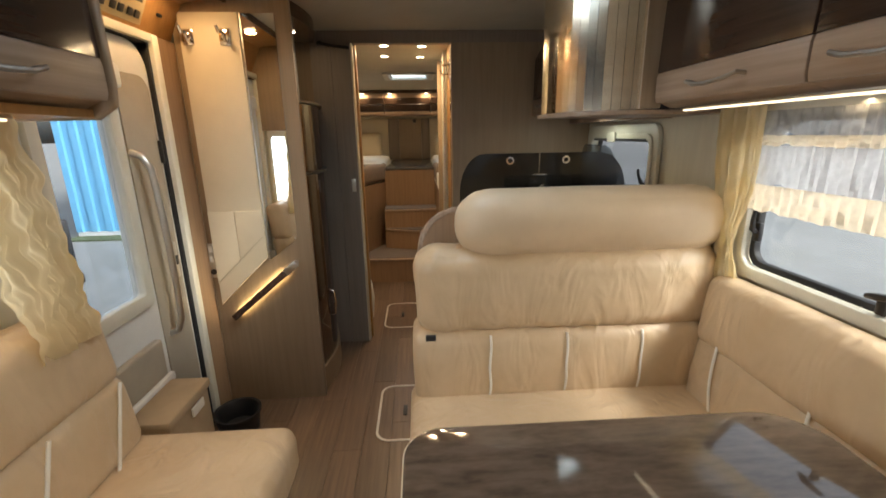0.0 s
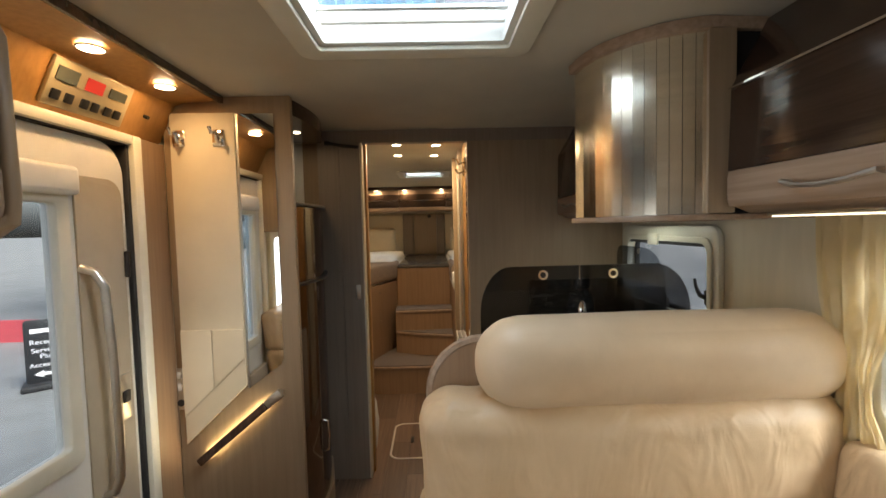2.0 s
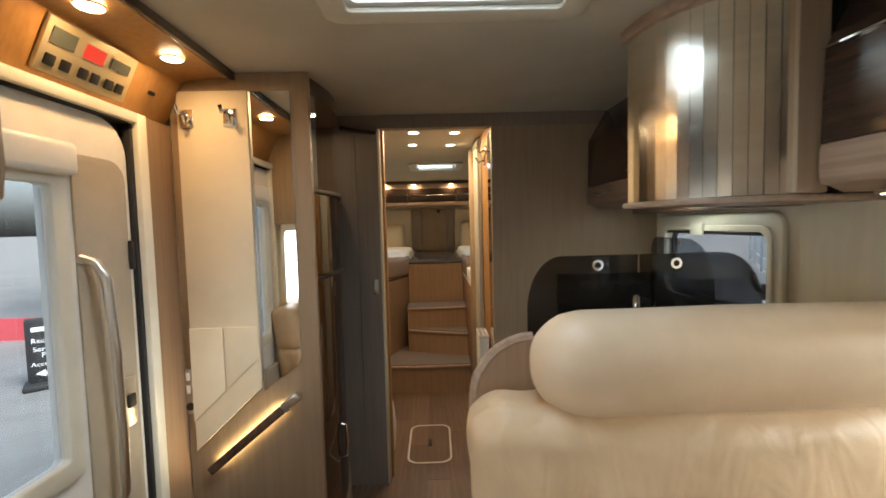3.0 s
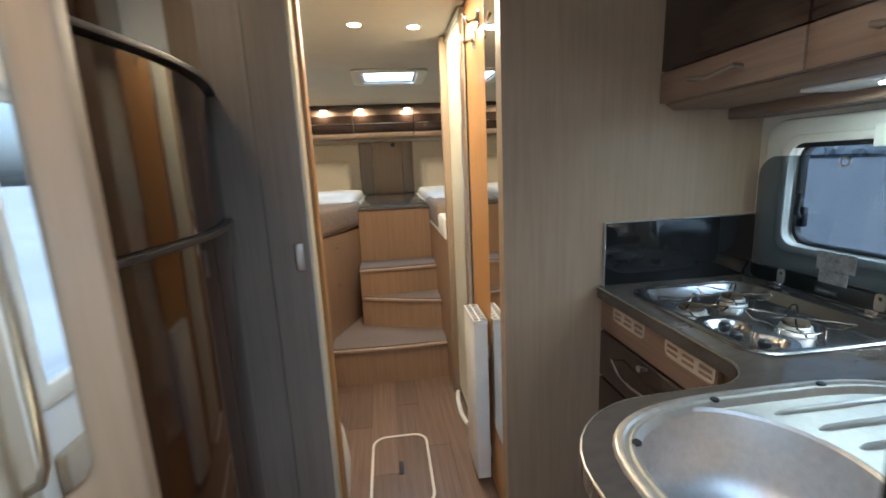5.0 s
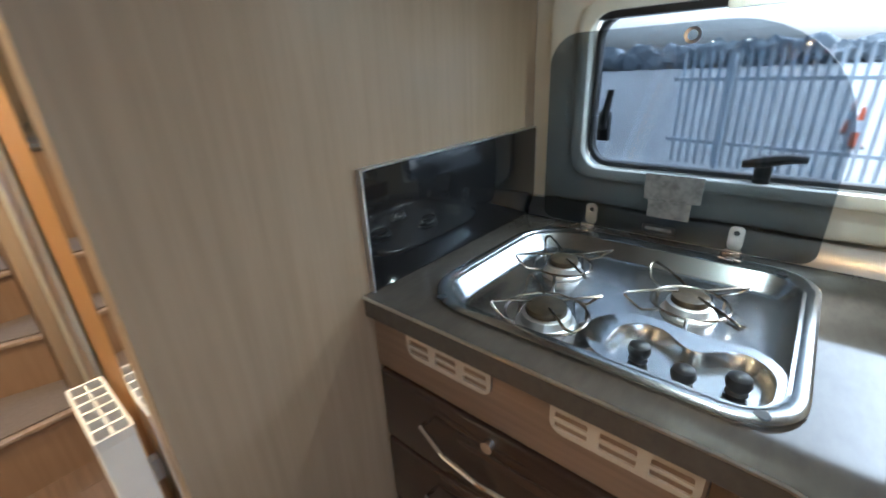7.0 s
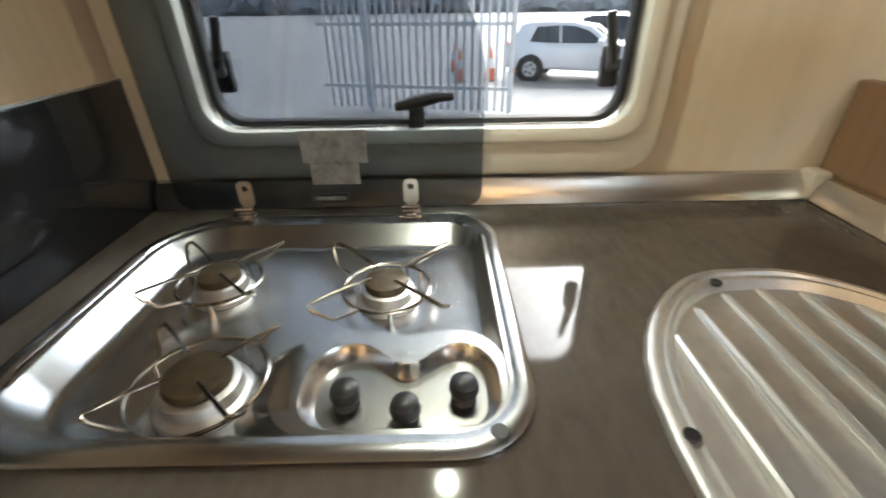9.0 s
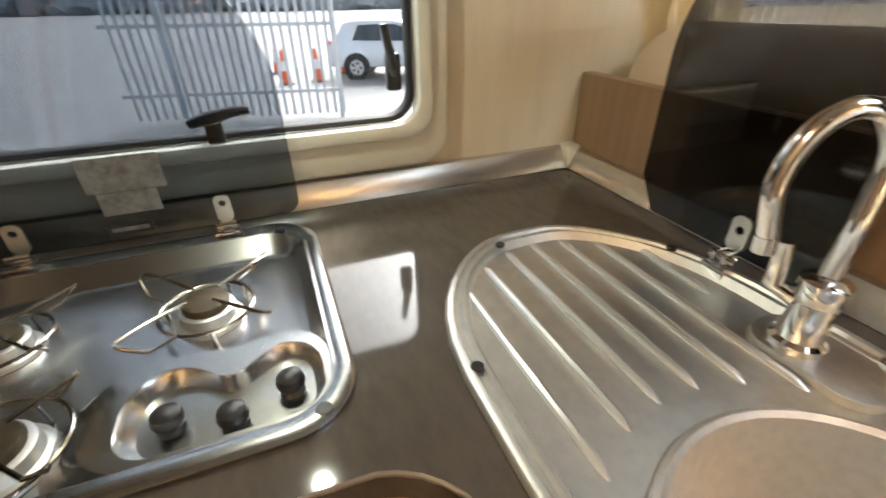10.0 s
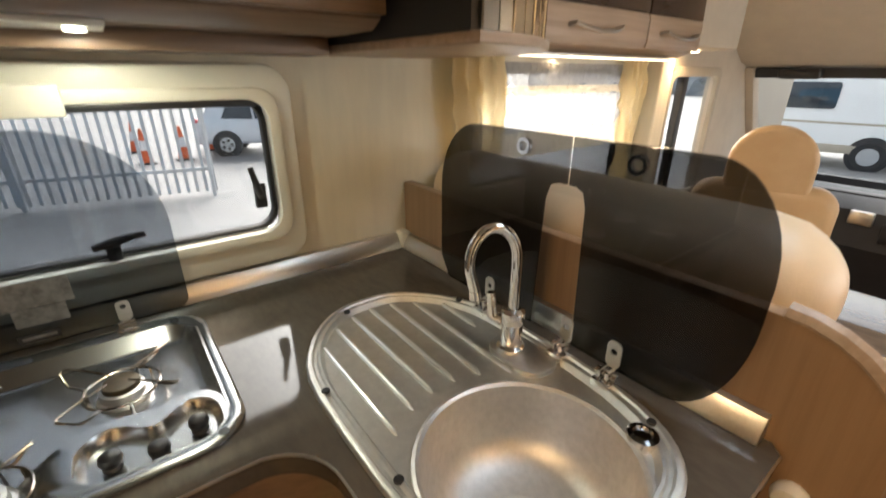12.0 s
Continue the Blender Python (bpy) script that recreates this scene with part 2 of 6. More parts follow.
CABGREY = material("dark_dashboard", (0.03, 0.03, 0.033), 0.55, vary=0.1, bump=0.2, bump_scale=500)
CABLINER = material("cab_headliner", (0.52, 0.46, 0.38), 0.85, vary=0.04, bump=0.2, bump_scale=500)
LABELW = material("paper_label", (0.20, 0.196, 0.19), 0.5, grain=(60, 60, 60), dark=(0.10, 0.096, 0.092), vary=0.1)
ASPHALT = material("wet_pale_tarmac", (0.25, 0.245, 0.24), 0.6, grain=(0.5, 0.5, 0.5), dark=(0.19, 0.187, 0.185), vary=0.12, bump=0.3, bump_scale=60)
BLUECLAD = material("blue_metal_cladding", (0.13, 0.38, 0.62), 0.45, grain=(2, 2, 0.6), vary=0.05)
GRASS = material("rough_grass", (0.085, 0.11, 0.05), 0.9, grain=(20, 20, 20), vary=0.15)
GALV = material("galvanised_steel", (0.66, 0.675, 0.69), 0.5, 0.0, vary=0.08)
ORANGE = material("orange_cone_plastic", (0.80, 0.14, 0.04), 0.5, vary=0.06)
REFLECT = material("white_cone_sleeve", (0.85, 0.85, 0.85), 0.4, vary=0.03)
CARPAINT = material("silver_white_car_paint", (0.68, 0.70, 0.72), 0.25, 0.1, coat=0.6, vary=0.03)
DARKPAINT = material("dark_grey_car_paint", (0.06, 0.065, 0.075), 0.25, 0.2, coat=0.6, vary=0.03)
CARGLASS = material("dark_car_glass", (0.03, 0.04, 0.05), 0.08, vary=0.05)
TYRE = material("tyre_rubber", (0.025, 0.025, 0.026), 0.8, vary=0.1)
RIM = material("alloy_rim", (0.45, 0.46, 0.47), 0.35, 0.8, vary=0.05)
REDLAMP = material("red_rear_lamp", (0.55, 0.03, 0.05), 0.25)
VANWHITE = material("white_grp_panel", (0.80, 0.81, 0.80), 0.4, vary=0.03)
# foliage painted pale blue-grey: the haze of distance is in the colour
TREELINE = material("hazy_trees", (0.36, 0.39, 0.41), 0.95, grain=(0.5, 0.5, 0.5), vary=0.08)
SIGNBLACK = material("black_sign_board", (0.02, 0.021, 0.024), 0.4)
SIGNWHITE = material("white_sign_print", (0.85, 0.86, 0.88), 0.5)
REDMAT = material("red_banner", (0.55, 0.08, 0.10), 0.6)


# ---- mesh helpers ----
def rrect(a0, a1, b0, b1, r, n=5):
    """A rounded rectangle, counter-clockwise. r: one radius, or four (low-low, high-low, high-high, low-high)."""
    rs = r if isinstance(r, (tuple, list)) else (r,) * 4
    out = []
    for (ca, cb, q), rad in zip(((a0, b0, 2), (a1, b0, 3), (a1, b1, 0), (a0, b1, 1)), rs):
        ca += rad if q in (1, 2) else -rad
        cb += rad if q in (2, 3) else -rad
        for i in range(n + 1):
            t = math.pi / 2 * (q + i / n)
            out.append((ca + rad * math.cos(t), cb + rad * math.sin(t)))
    return out


def lay(axis, v, a, b):
    return {"x": (v, a, b), "y": (a, v, b), "z": (a, b, v)}[axis]


def bevelled(bm, bevel, seg=2, angle=0.5):
    if bevel:
        bmesh.ops.recalc_face_normals(bm, faces=bm.faces)
        edges = [e for e in bm.edges if len(e.link_faces) == 2 and e.calc_face_angle(0) > angle]
        bmesh.ops.bevel(bm, geom=edges, offset=bevel, segments=seg, profile=0.5, affect="EDGES", clamp_overlap=True)
    return bm


def box(x0, x1, y0, y1, z0, z1, bevel=0.0, seg=2, bm=None):
    own = bm is None
    bm = bmesh.new() if own else bm
    m = Matrix.Translation(((x0 + x1) / 2, (y0 + y1) / 2, (z0 + z1) / 2)) @ Matrix.Diagonal((x1 - x0, y1 - y0, z1 - z0, 1))
    bmesh.ops.create_cube(bm, size=1, matrix=m)
    return bevelled(bm, bevel, seg) if own else bm


def prism(points, axis, v0, v1, bevel=0.0, seg=2, angle=0.6):
    bm = bmesh.new()
    lo = [bm.verts.new(lay(axis, v0, a, b)) for a, b in points]
    hi = [bm.verts.new(lay(axis, v1, a, b)) for a, b in points]
    n = len(points)
    bm.faces.new(lo)
    bm.faces.new(hi[::-1])
    for i in range(n):
        bm.faces.new((lo[i], lo[(i + 1) % n], hi[(i + 1) % n], hi[i]))
    bmesh.ops.recalc_face_normals(bm, faces=bm.faces)
    if bevel:
        rim = [e for e in bm.edges if e.verts[0] in lo and e.verts[1] in lo or e.verts[0] in hi and e.verts[1] in hi]
        bmesh.ops.bevel(bm, geom=rim, offset=bevel, segments=seg, profile=0.5, affect="EDGES", clamp_overlap=True)
    return bm


def ring(outer, inner, axis, v0, v1, bevel=0.0):
    """A flat frame between two loops of equally many points, given thickness."""
    bm = bmesh.new()
    n = len(outer)
    loops = [[bm.verts.new(lay(axis, v, a, b)) for a, b in pts] for v in (v0, v1) for pts in (outer, inner)]
    o0, i0, o1, i1 = loops
    for k in range(n):
        j = (k + 1) % n
        for q in ((o0[k], o0[j], i0[j], i0[k]), (o1[k], i1[k], i1[j], o1[j]), (o0[k], o1[k], o1[j], o0[j]), (i0[k], i0[j], i1[j], i1[k])):
            bm.faces.new(q)
    return bevelled(bm, bevel, 2, 0.9)


def tube(path, radius, sides=8, closed=False):
    """A round bar along a list of places; radius: one, or one for each place."""
    bm = bmesh.new()
    pts = [Vector(p) for p in path]
    n = len(pts)
    rad = radius if isinstance(radius, (list, tuple)) else [radius] * n
    rows, up = [], None
    for i, p in enumerate(pts):
        a = pts[(i - 1) % n] if closed or i else pts[0]
        b = pts[(i + 1) % n] if closed or i < n - 1 else pts[-1]
        t = (b - a).normalized()
        if up is None:
            up = Vector((0, 0, 1)) if abs(t.z) < 0.9 else Vector((1, 0, 0))
        u = (up - t * up.dot(t)).normalized()
        up = u
        w = t.cross(u)
        rows.append([bm.verts.new(p + rad[i] * (u * math.cos(2 * math.pi * k / sides) + w * math.sin(2 * math.pi * k / sides))) for k in range(sides)])
    for i in range(n if closed else n - 1):
        r0, r1 = rows[i], rows[(i + 1) % n]
        for k in range(sides):
            bm.faces.new((r0[k], r0[(k + 1) % sides], r1[(k + 1) % sides], r1[k]))
    if not closed:
        bm.faces.new(rows[0][::-1])
        bm.faces.new(rows[-1])
    bmesh.ops.recalc_face_normals(bm, faces=bm.faces)
    return bm


def lathe(profile, centre, n=32, axis="z", capped=True):
    """Turns (radius, height) pairs about an upright axis, or one along x or y."""
    bm = bmesh.new()
    rows = []
    for r, h in profile:
        row = []
        for k in range(n):
            a, b = r * math.cos(2 * math.pi * k / n), r * math.sin(2 * math.pi * k / n)
            p = {"z": (a, b, h), "x": (h, a, b), "y": (a, h, b)}[axis]
            row.append(bm.verts.new(Vector(centre) + Vector(p)))
        rows.append(row)
    for r0, r1 in zip(rows, rows[1:]):
        for k in range(n):
            bm.faces.new((r0[k], r0[(k + 1) % n], r1[(k + 1) % n], r1[k]))
    bmesh.ops.remove_doubles(bm, verts=bm.verts, dist=1e-6)
    for row in (rows[0], rows[-1]):
        live = [v for v in row if v.is_valid]
        if capped and len(live) == n:
            bm.faces.new(live)
    bmesh.ops.recalc_face_normals(bm, faces=bm.faces)
    return bm


def disc(centre, r, h, axis="z", n=24, bevel=0.0):
    c = min(bevel, r * 0.5)
    prof = [(0, 0), (r - c, 0), (r, c), (r, h - c), (r - c, h), (0, h)] if c else [(0, 0), (r, 0), (r, h), (0, h)]
    if h < 0:
        prof = [(0, 0), (r, 0), (r, h), (0, h)]
    return lathe(prof, centre, n, axis)


def cushion(x0, x1, y0, y1, z0, z1, r, puff=(0, 0, 0), wrinkle=0.004, cuts=14, scale=5.0, stretch=(1, 1, 1)):
    """A rounded, stuffed block: puffed faces with soft creases."""
    bm = bmesh.new()
    bmesh.ops.create_cube(bm, size=2)
    bmesh.ops.subdivide_edges(bm, edges=bm.edges, cuts=cuts, use_grid_fill=True)
    h = Vector(((x1 - x0) / 2, (y1 - y0) / 2, (z1 - z0) / 2))
    c = Vector(((x0 + x1) / 2, (y0 + y1) / 2, (z0 + z1) / 2))
    r = min(r, *h)
    for v in bm.verts:
        u = Vector([math.copysign(1 - (1 - abs(k)) ** 1.4, k) if abs(k) < 1 else k for k in v.co])
        p = Vector([u[i] * h[i] for i in range(3)])
        inner = Vector([max(-(h[i] - r), min(h[i] - r, p[i])) for i in range(3)])
        d = p - inner
        if d.length > 1e-9:
            p = inner + d.normalized() * r
        for i in range(3):
            j, k = (i + 1) % 3, (i + 2) % 3
            p[i] += puff[i] * math.copysign(1, u[i]) * abs(u[i]) ** 4 * (1 - u[j] ** 2) * (1 - u[k] ** 2)
        q = p + c
        w = noise.noise(Vector((q.x * scale * stretch[0], q.y * scale * stretch[1], q.z * scale * stretch[2]))) * wrinkle
        w += noise.noise(q * scale * 3.1) * wrinkle * 0.35
        nrm = Vector([(p[i] / h[i]) ** 5 for i in range(3)])
        if nrm.length > 1e-6:
            p += nrm.normalized() * w
        v.co = p + c
    return bm


def cloth(xy, z0, z1, thick=0.003, rows=14, sway=0.0, flare=0.0, crinkle=0.0):
    """Hanging cloth along a plan line of (x, y), folded as the line is."""
    bm = bmesh.new()
    grid = []
    for i in range(rows + 1):
        f = i / rows
        z = z1 + (z0 - z1) * f
        row = []
        for k, (x, y) in enumerate(xy):
            w = noise.noise(Vector((k * 0.35, f * 3, 2.0))) * 0.012 * (0.3 + f)
            q = Vector((x, y, z))
            w += crinkle * (noise.noise(q * 22) + 0.6 * noise.noise(Vector((q.x, q.y, q.z * 0.6)) * 47))
            row.append(bm.verts.new((x + w + flare * f, y + sway * f + w, z + noise.noise(Vector((k * 0.2, 5, 1))) * 0.01 * f)))
        grid.append(row)
    for a, b in zip(grid, grid[1:]):
        for k in range(len(xy) - 1):
            bm.faces.new((a[k], a[k + 1], b[k + 1], b[k]))
    geom = bmesh.ops.solidify(bm, geom=bm.faces[:], thickness=thick)
    return bm


def joined(*bms):
    out = bmesh.new()
    for b in bms:
        me = bpy.data.meshes.new("tmp")
        b.to_mesh(me)
        b.free()
        out.from_mesh(me)
        bpy.data.meshes.remove(me)
    return out


def moved(bm, m):
    bmesh.ops.transform(bm, matrix=m, verts=bm.verts)
    return bm


# ---- object helpers ----
def mesh_of(name, bm, mat, smooth=True):
    me = bpy.data.meshes.new(name)
    bm.to_mesh(me)
    bm.free()
    me.materials.append(mat)
    if smooth:
        me.set_sharp_from_angle(angle=radians(38))
        me.polygons.foreach_set("use_smooth", [True] * len(me.polygons))
    return me


def part(name, bm, mat, parent=None, label="", smooth=True):
    """Links a bmesh as one mesh object under a thing or a part."""
    ob = new(name, mesh_of(name, bm, mat, smooth))
    if parent:
        ob.parent = parent
        if parent.parent is None:
            ob.matrix_parent_inverse = Matrix.Translation(-Vector(parent.location))
    if label:
        ob["label"] = label
    return ob


def thing(name, base, label, category, group="", kind=""):
    ob = new(name)
    ob.empty_display_size = 0.05
    ob.location = base
    return tagged(ob, label, category, group, kind)


def structure(name, bm, mat, label, category, smooth=True):
    return tagged(part(name, bm, mat, None, "", smooth), label, category, "", "structure")


def solid(name, bm, mat, label, category, group="", kind=""):
    return tagged(part(name, bm, mat), label, category, group, kind)


def wall(axis, v0, v1, a0, a1, b0, b1, holes=()):
    """A slab across an axis, with rectangular openings through it."""
    sa = sorted({a0, a1, *[k for h in holes for k in h[:2]]})
    sb = sorted({b0, b1, *[k for h in holes for k in h[2:]]})
    bm = bmesh.new()
    for p, q in zip(sa, sa[1:]):
        for r, s in zip(sb, sb[1:]):
            ca, cb = (p + q) / 2, (r + s) / 2
            if any(h[0] < ca < h[1] and h[2] < cb < h[3] for h in holes):
                continue
            lo, hi = lay(axis, v0, p, r), lay(axis, v1, q, s)
            box(lo[0], hi[0], lo[1], hi[1], lo[2], hi[2], bm=bm)
    bmesh.ops.remove_doubles(bm, verts=bm.verts, dist=1e-5)
    seen, twice = {}, []
    for f in bm.faces:
        key = tuple(sorted(v.index for v in f.verts))
    bm.verts.index_update()
    for f in bm.faces:
        key = tuple(sorted(v.index for v in f.verts))
        if key in seen:
            twice += [f, seen[key]]
        seen[key] = f
    bmesh.ops.delete(bm, geom=list(set(twice)), context="FACES")
    return bm

# ---- the van's shell ----
XL, XR, TOP = -0.96, 1.19, 1.965
BULK = 2.885
KWIN = (2.085, 2.755, 1.035, 1.345)
LWIN = (0.62, 1.47, 0.93, 1.42)
DOORWAY = (1.30, 2.05, -0.05, 1.76)
LEFTWIN = (0.35, 1.12, 0.85, 1.40)

floor = structure("floor", box(-1.0, 1.23, -1.3, 6.75, -0.06, -0.006), SEAM, "dark-jointed plank floor of the van", "floor")
wall_right = structure("wall_right", wall("x", XR, XR + 0.035, 0.42, 6.6, 0.0, 2.0, [KWIN, LWIN]), WALL, "pale cream papered side wall", "wall")
wall_left = structure("wall_left", wall("x", XL - 0.035, XL, 0.20, 6.6, 0.0, 2.0, [DOORWAY, LEFTWIN]), WALL, "pale cream papered side wall by the entrance", "wall")
wall_rear = structure("wall_rear", box(XL, XR, 6.6, 6.635, 0.0, 2.0), WALL, "cream rear wall behind the beds", "wall")
SKY1 = (-0.205, 0.375, 1.22, 1.80)
SKY2 = (-0.165, 0.245, 4.66, 5.06)
ceiling = structure("ceiling", wall("z", TOP, TOP + 0.04, -0.995, 1.225, -0.05, 6.635, [SKY1, SKY2]), CEIL, "cream padded ceiling liner", "ceiling")

# bulkhead with the doorway to the corridor
DX0, DX1 = -0.258, 0.322
structure("bulkhead_header", box(-0.50, XR, BULK, BULK + 0.06, 1.897, TOP), GREYWOOD, "grey-brown wooden header over the corridor opening", "wall")
structure("bulkhead_right", box(DX1, XR, BULK, BULK + 0.06, 0.0, 1.897), WOOD, "light oak bulkhead panel beside the hob", "wall")
pillar = structure("bulkhead_left", joined(box(-0.50, -0.385, BULK, BULK + 0.06, 0.0, 1.897), box(-0.382, DX0 - 0.012, BULK - 0.004, BULK + 0.06, 0.0, 1.897)), GREYWOOD,
                   "grey-brown veneered pillar of the sliding door", "wall")
part("latch_plate", joined(box(-0.312, -0.286, BULK - 0.009, BULK - 0.0045, 1.035, 1.115, 0.002), box(-0.306, -0.292, BULK - 0.012, BULK - 0.0092, 1.05, 1.10)), ALU, pillar, "brushed metal latch plate")
structure("door_edge", box(DX0 - 0.012, DX0, BULK - 0.002, BULK + 0.058, 0.0, 1.897, 0.003), PADDING, "pale edge strip of the doorway", "trim")
arm = thing("door_stay", (-0.38, BULK, 1.86), "black metal door stay above the corridor opening", "door stay")
part("bar", tube([(-0.44, BULK - 0.02, 1.895), (-0.36, BULK - 0.035, 1.878), (-0.27, BULK - 0.03, 1.868)], 0.009), BLACK, arm)
part("foot", box(-0.455, -0.43, BULK - 0.028, BULK - 0.002, 1.885, 1.905, 0.003), BLACK, arm)

# skylights
def skylight(name, hole, watts, label):
    x0, x1, y0, y1 = hole
    s = thing(name, ((x0 + x1) / 2, (y0 + y1) / 2, TOP), label, "skylight", "", "structure")
    o, i = rrect(x0 - 0.055, x1 + 0.055, y0 - 0.055, y1 + 0.055, 0.05), rrect(x0 + 0.012, x1 - 0.012, y0 + 0.012, y1 - 0.012, 0.015)
    part("window_frame", ring(o, i, "z", TOP - 0.016, TOP - 0.001, 0.004), PLASTIC, s)
    ii = rrect(x0 + 0.03, x1 - 0.03, y0 + 0.03, y1 - 0.03, 0.012)
    part("shaft", ring(rrect(x0 + 0.003, x1 - 0.003, y0 + 0.003, y1 - 0.003, 0.015), ii, "z", TOP, TOP + 0.09), WHITE, s)
    for k, w in enumerate((0.035, 0.085)):
        part("blind_bar", box(x0 + 0.031, x1 - 0.031, y1 - 0.031 - w, y1 - 0.031 - w + 0.018, TOP + 0.04 + 0.012 * k, TOP + 0.052 + 0.012 * k, 0.003), ALU if k else WHITE, s)
    part("dome_pane", box(x0 - 0.01, x1 + 0.01, y0 - 0.01, y1 + 0.01, TOP + 0.091, TOP + 0.10), GLASS, s).visible_shadow = False
    # added area lamp over the opening, standing in for daylight from the sky
    lamp_rect(((x0 + x1) / 2, (y0 + y1) / 2, TOP + 0.15), ((x0 + x1) / 2, (y0 + y1) / 2 + 0.0001, 0), x1 - x0, y1 - y0, watts, (0.76, 0.88, 1.0))
    return s


skylight("window_1", SKY1, 12, "white-framed skylight with a pleated blind")
skylight("window_2", SKY2, 9, "small white-framed bedroom skylight")

# ---- soffit and valance over the entrance ----
pts = [(-0.958, TOP), (-0.70, TOP), (-0.70, 1.945), (-0.85, 1.937), (-0.88, 1.927), (-0.945, 1.787), (-0.958, 1.775)]
soffit = structure("valance", prism(pts, "y", 1.2895, 2.238, 0.004), LIT_HONEY, "honey wood valance over the entrance door", "trim")
structure("ceiling_trim", box(-0.708, -0.69, 0.2, 2.238, 1.935, TOP, 0.004), DARKZ, "dark wooden trim strip along the ceiling", "trim")


def downlight(x, y, z, watts, r=0.03, colour=WARM, glow=LAMPGLOW, label="small round recessed downlight with a warm glow", group="ceiling downlights"):
    d = thing("downlight", (x, y, z), label, "downlight", group)
    part("bezel", lathe([(r * 1.0, -0.0005), (r * 1.18, -0.0005), (r * 1.2, -0.003), (r * 1.05, -0.005), (r * 1.0, -0.004), (r * 1.0, -0.0005)], (x, y, z), 24, capped=False), CHROME, d)
    part("lens", disc((x, y, z - 0.0045), r * 0.99, 0.004), glow, d)
    lamp_disc((x, y, z - 0.0065), r * 0.9, watts, colour)
    return d


downlight(-0.785, 1.70, 1.934, 2.1, colour=(1.0, 0.58, 0.24))
downlight(-0.785, 2.02, 1.934, 2.1, colour=(1.0, 0.58, 0.24))

panel = thing("control_panel", (-0.93, 1.85, 1.86), "champagne-coloured control panel with a red display", "control panel")
def on_panel(a0, a1, b0, b1, h0, h1, bevel=0.0):
    # a: along the wall, b: up the sloping face, h: out of it
    return moved(box(-b1, -b0, a0, a1, h0, h1, bevel), Matrix.Translation((-0.9115, 1.845, 1.8575)) @ Matrix.Rotation(radians(114.9), 4, "Y"))
part("fascia", on_panel(-0.150, 0.150, -0.068, 0.070, 0.0, 0.014, 0.005), CONTROL, panel)
part("red_display", on_panel(-0.035, 0.03, 0.008, 0.046, 0.0141, 0.017), REDGLOW, panel, "lit red display")
part("grey_display", on_panel(-0.135, -0.065, 0.008, 0.048, 0.0141, 0.017), LCD, panel, "grey display")
part("grey_display", on_panel(0.055, 0.125, 0.012, 0.042, 0.0141, 0.017), LCD, panel, "grey display")
for a in (-0.12, -0.075, -0.02, 0.02, 0.07, 0.11):
    part("switch", on_panel(a - 0.014, a + 0.014, -0.047, -0.018, 0.0141, 0.021, 0.003), BLACK, panel)
part("key_hook", moved(disc((0, 0, 0), 0.007, 0.016, "z", 12), Matrix.Translation((-0.9135, 2.10, 1.855)) @ Matrix.Rotation(radians(114.9), 4, "Y")), BLACK, panel)

# ---- entrance door ----
door = thing("door_1", (-0.95, 1.68, 0.0), "white entrance door with a window and grab handle", "door", "", "structure")
W = (1.42, 1.735, 0.80, 1.53)
leaf_o, leaf_i = rrect(1.30, 2.02, 0.02, 1.735, (0.01, 0.01, 0.11, 0.03), 8), rrect(W[0], W[1], W[2], W[3], 0.02, 8)
part("door_leaf", ring(leaf_o, leaf_i, "x", -0.985, -0.947, 0.004), WHITE, door)
part("window_frame", ring(rrect(W[0] - 0.035, W[1] + 0.035, W[2] - 0.045, W[3] + 0.03, 0.02), rrect(W[0] + 0.01, W[1] - 0.01, W[2] + 0.01, W[3] - 0.01, 0.012), "x", -0.955, -0.928, 0.007), PLASTIC, door)
part("window_pane", box(-0.968, -0.964, W[0] + 0.001, W[1] - 0.001, W[2] + 0.001, W[3] - 0.001), GLASS, door).visible_shadow = False
part("blind_cassette", box(-0.9469, -0.90, W[0] - 0.03, W[1] + 0.05, 1.545, 1.63, 0.016, 3), WHITE, door)
part("liner_panel", prism(rrect(1.80, 1.995, 0.08, 1.61, (0.02, 0.02, 0.06, 0.02)), "x", -0.9465, -0.938, 0.003), GREYPANEL, door, "grey-beige liner panel")
part("pocket", box(-0.9465, -0.915, 1.34, 1.74, 0.46, 0.62, 0.01, 3), GREYPANEL, door, "grey door pocket")
part("pocket_rail", box(-0.9145, -0.895, 1.33, 1.75, 0.44, 0.475, 0.007, 3), WHITE, door)
handle = part("grab_handle", tube([(-0.94, 1.805, 1.33), (-0.905, 1.815, 1.315), (-0.885, 1.825, 1.27), (-0.88, 1.835, 1.05), (-0.88, 1.84, 0.80), (-0.885, 1.84, 0.66), (-0.905, 1.84, 0.61), (-0.94, 1.84, 0.595)], 0.013, 12), ALU, door, "brushed aluminium grab handle")
lock = part("lock_plate", prism(rrect(1.915, 1.975, 0.80, 0.955, 0.008), "x", -0.9379, -0.932, 0.002), ALU, door, "metal lock plate")
part("lock_pull", box(-0.9319, -0.922, 1.93, 1.96, 0.86, 0.90, 0.003), BLACK, lock)
part("hinge_catch", box(-0.9379, -0.925, 1.985, 2.0, 1.28, 1.37, 0.004), BLACK, door)
jamb = structure("door_frame", joined(box(-0.965, -0.918, 2.04, 2.085, -0.05, 1.775, 0.006), box(-0.965, -0.918, 1.26, 2.04, 1.742, 1.775, 0.006), box(-0.965, -0.925, 1.262, 1.297, -0.05, 1.742, 0.006)), PLASTIC,
                 "cream plastic frame of the entrance door", "door frame")
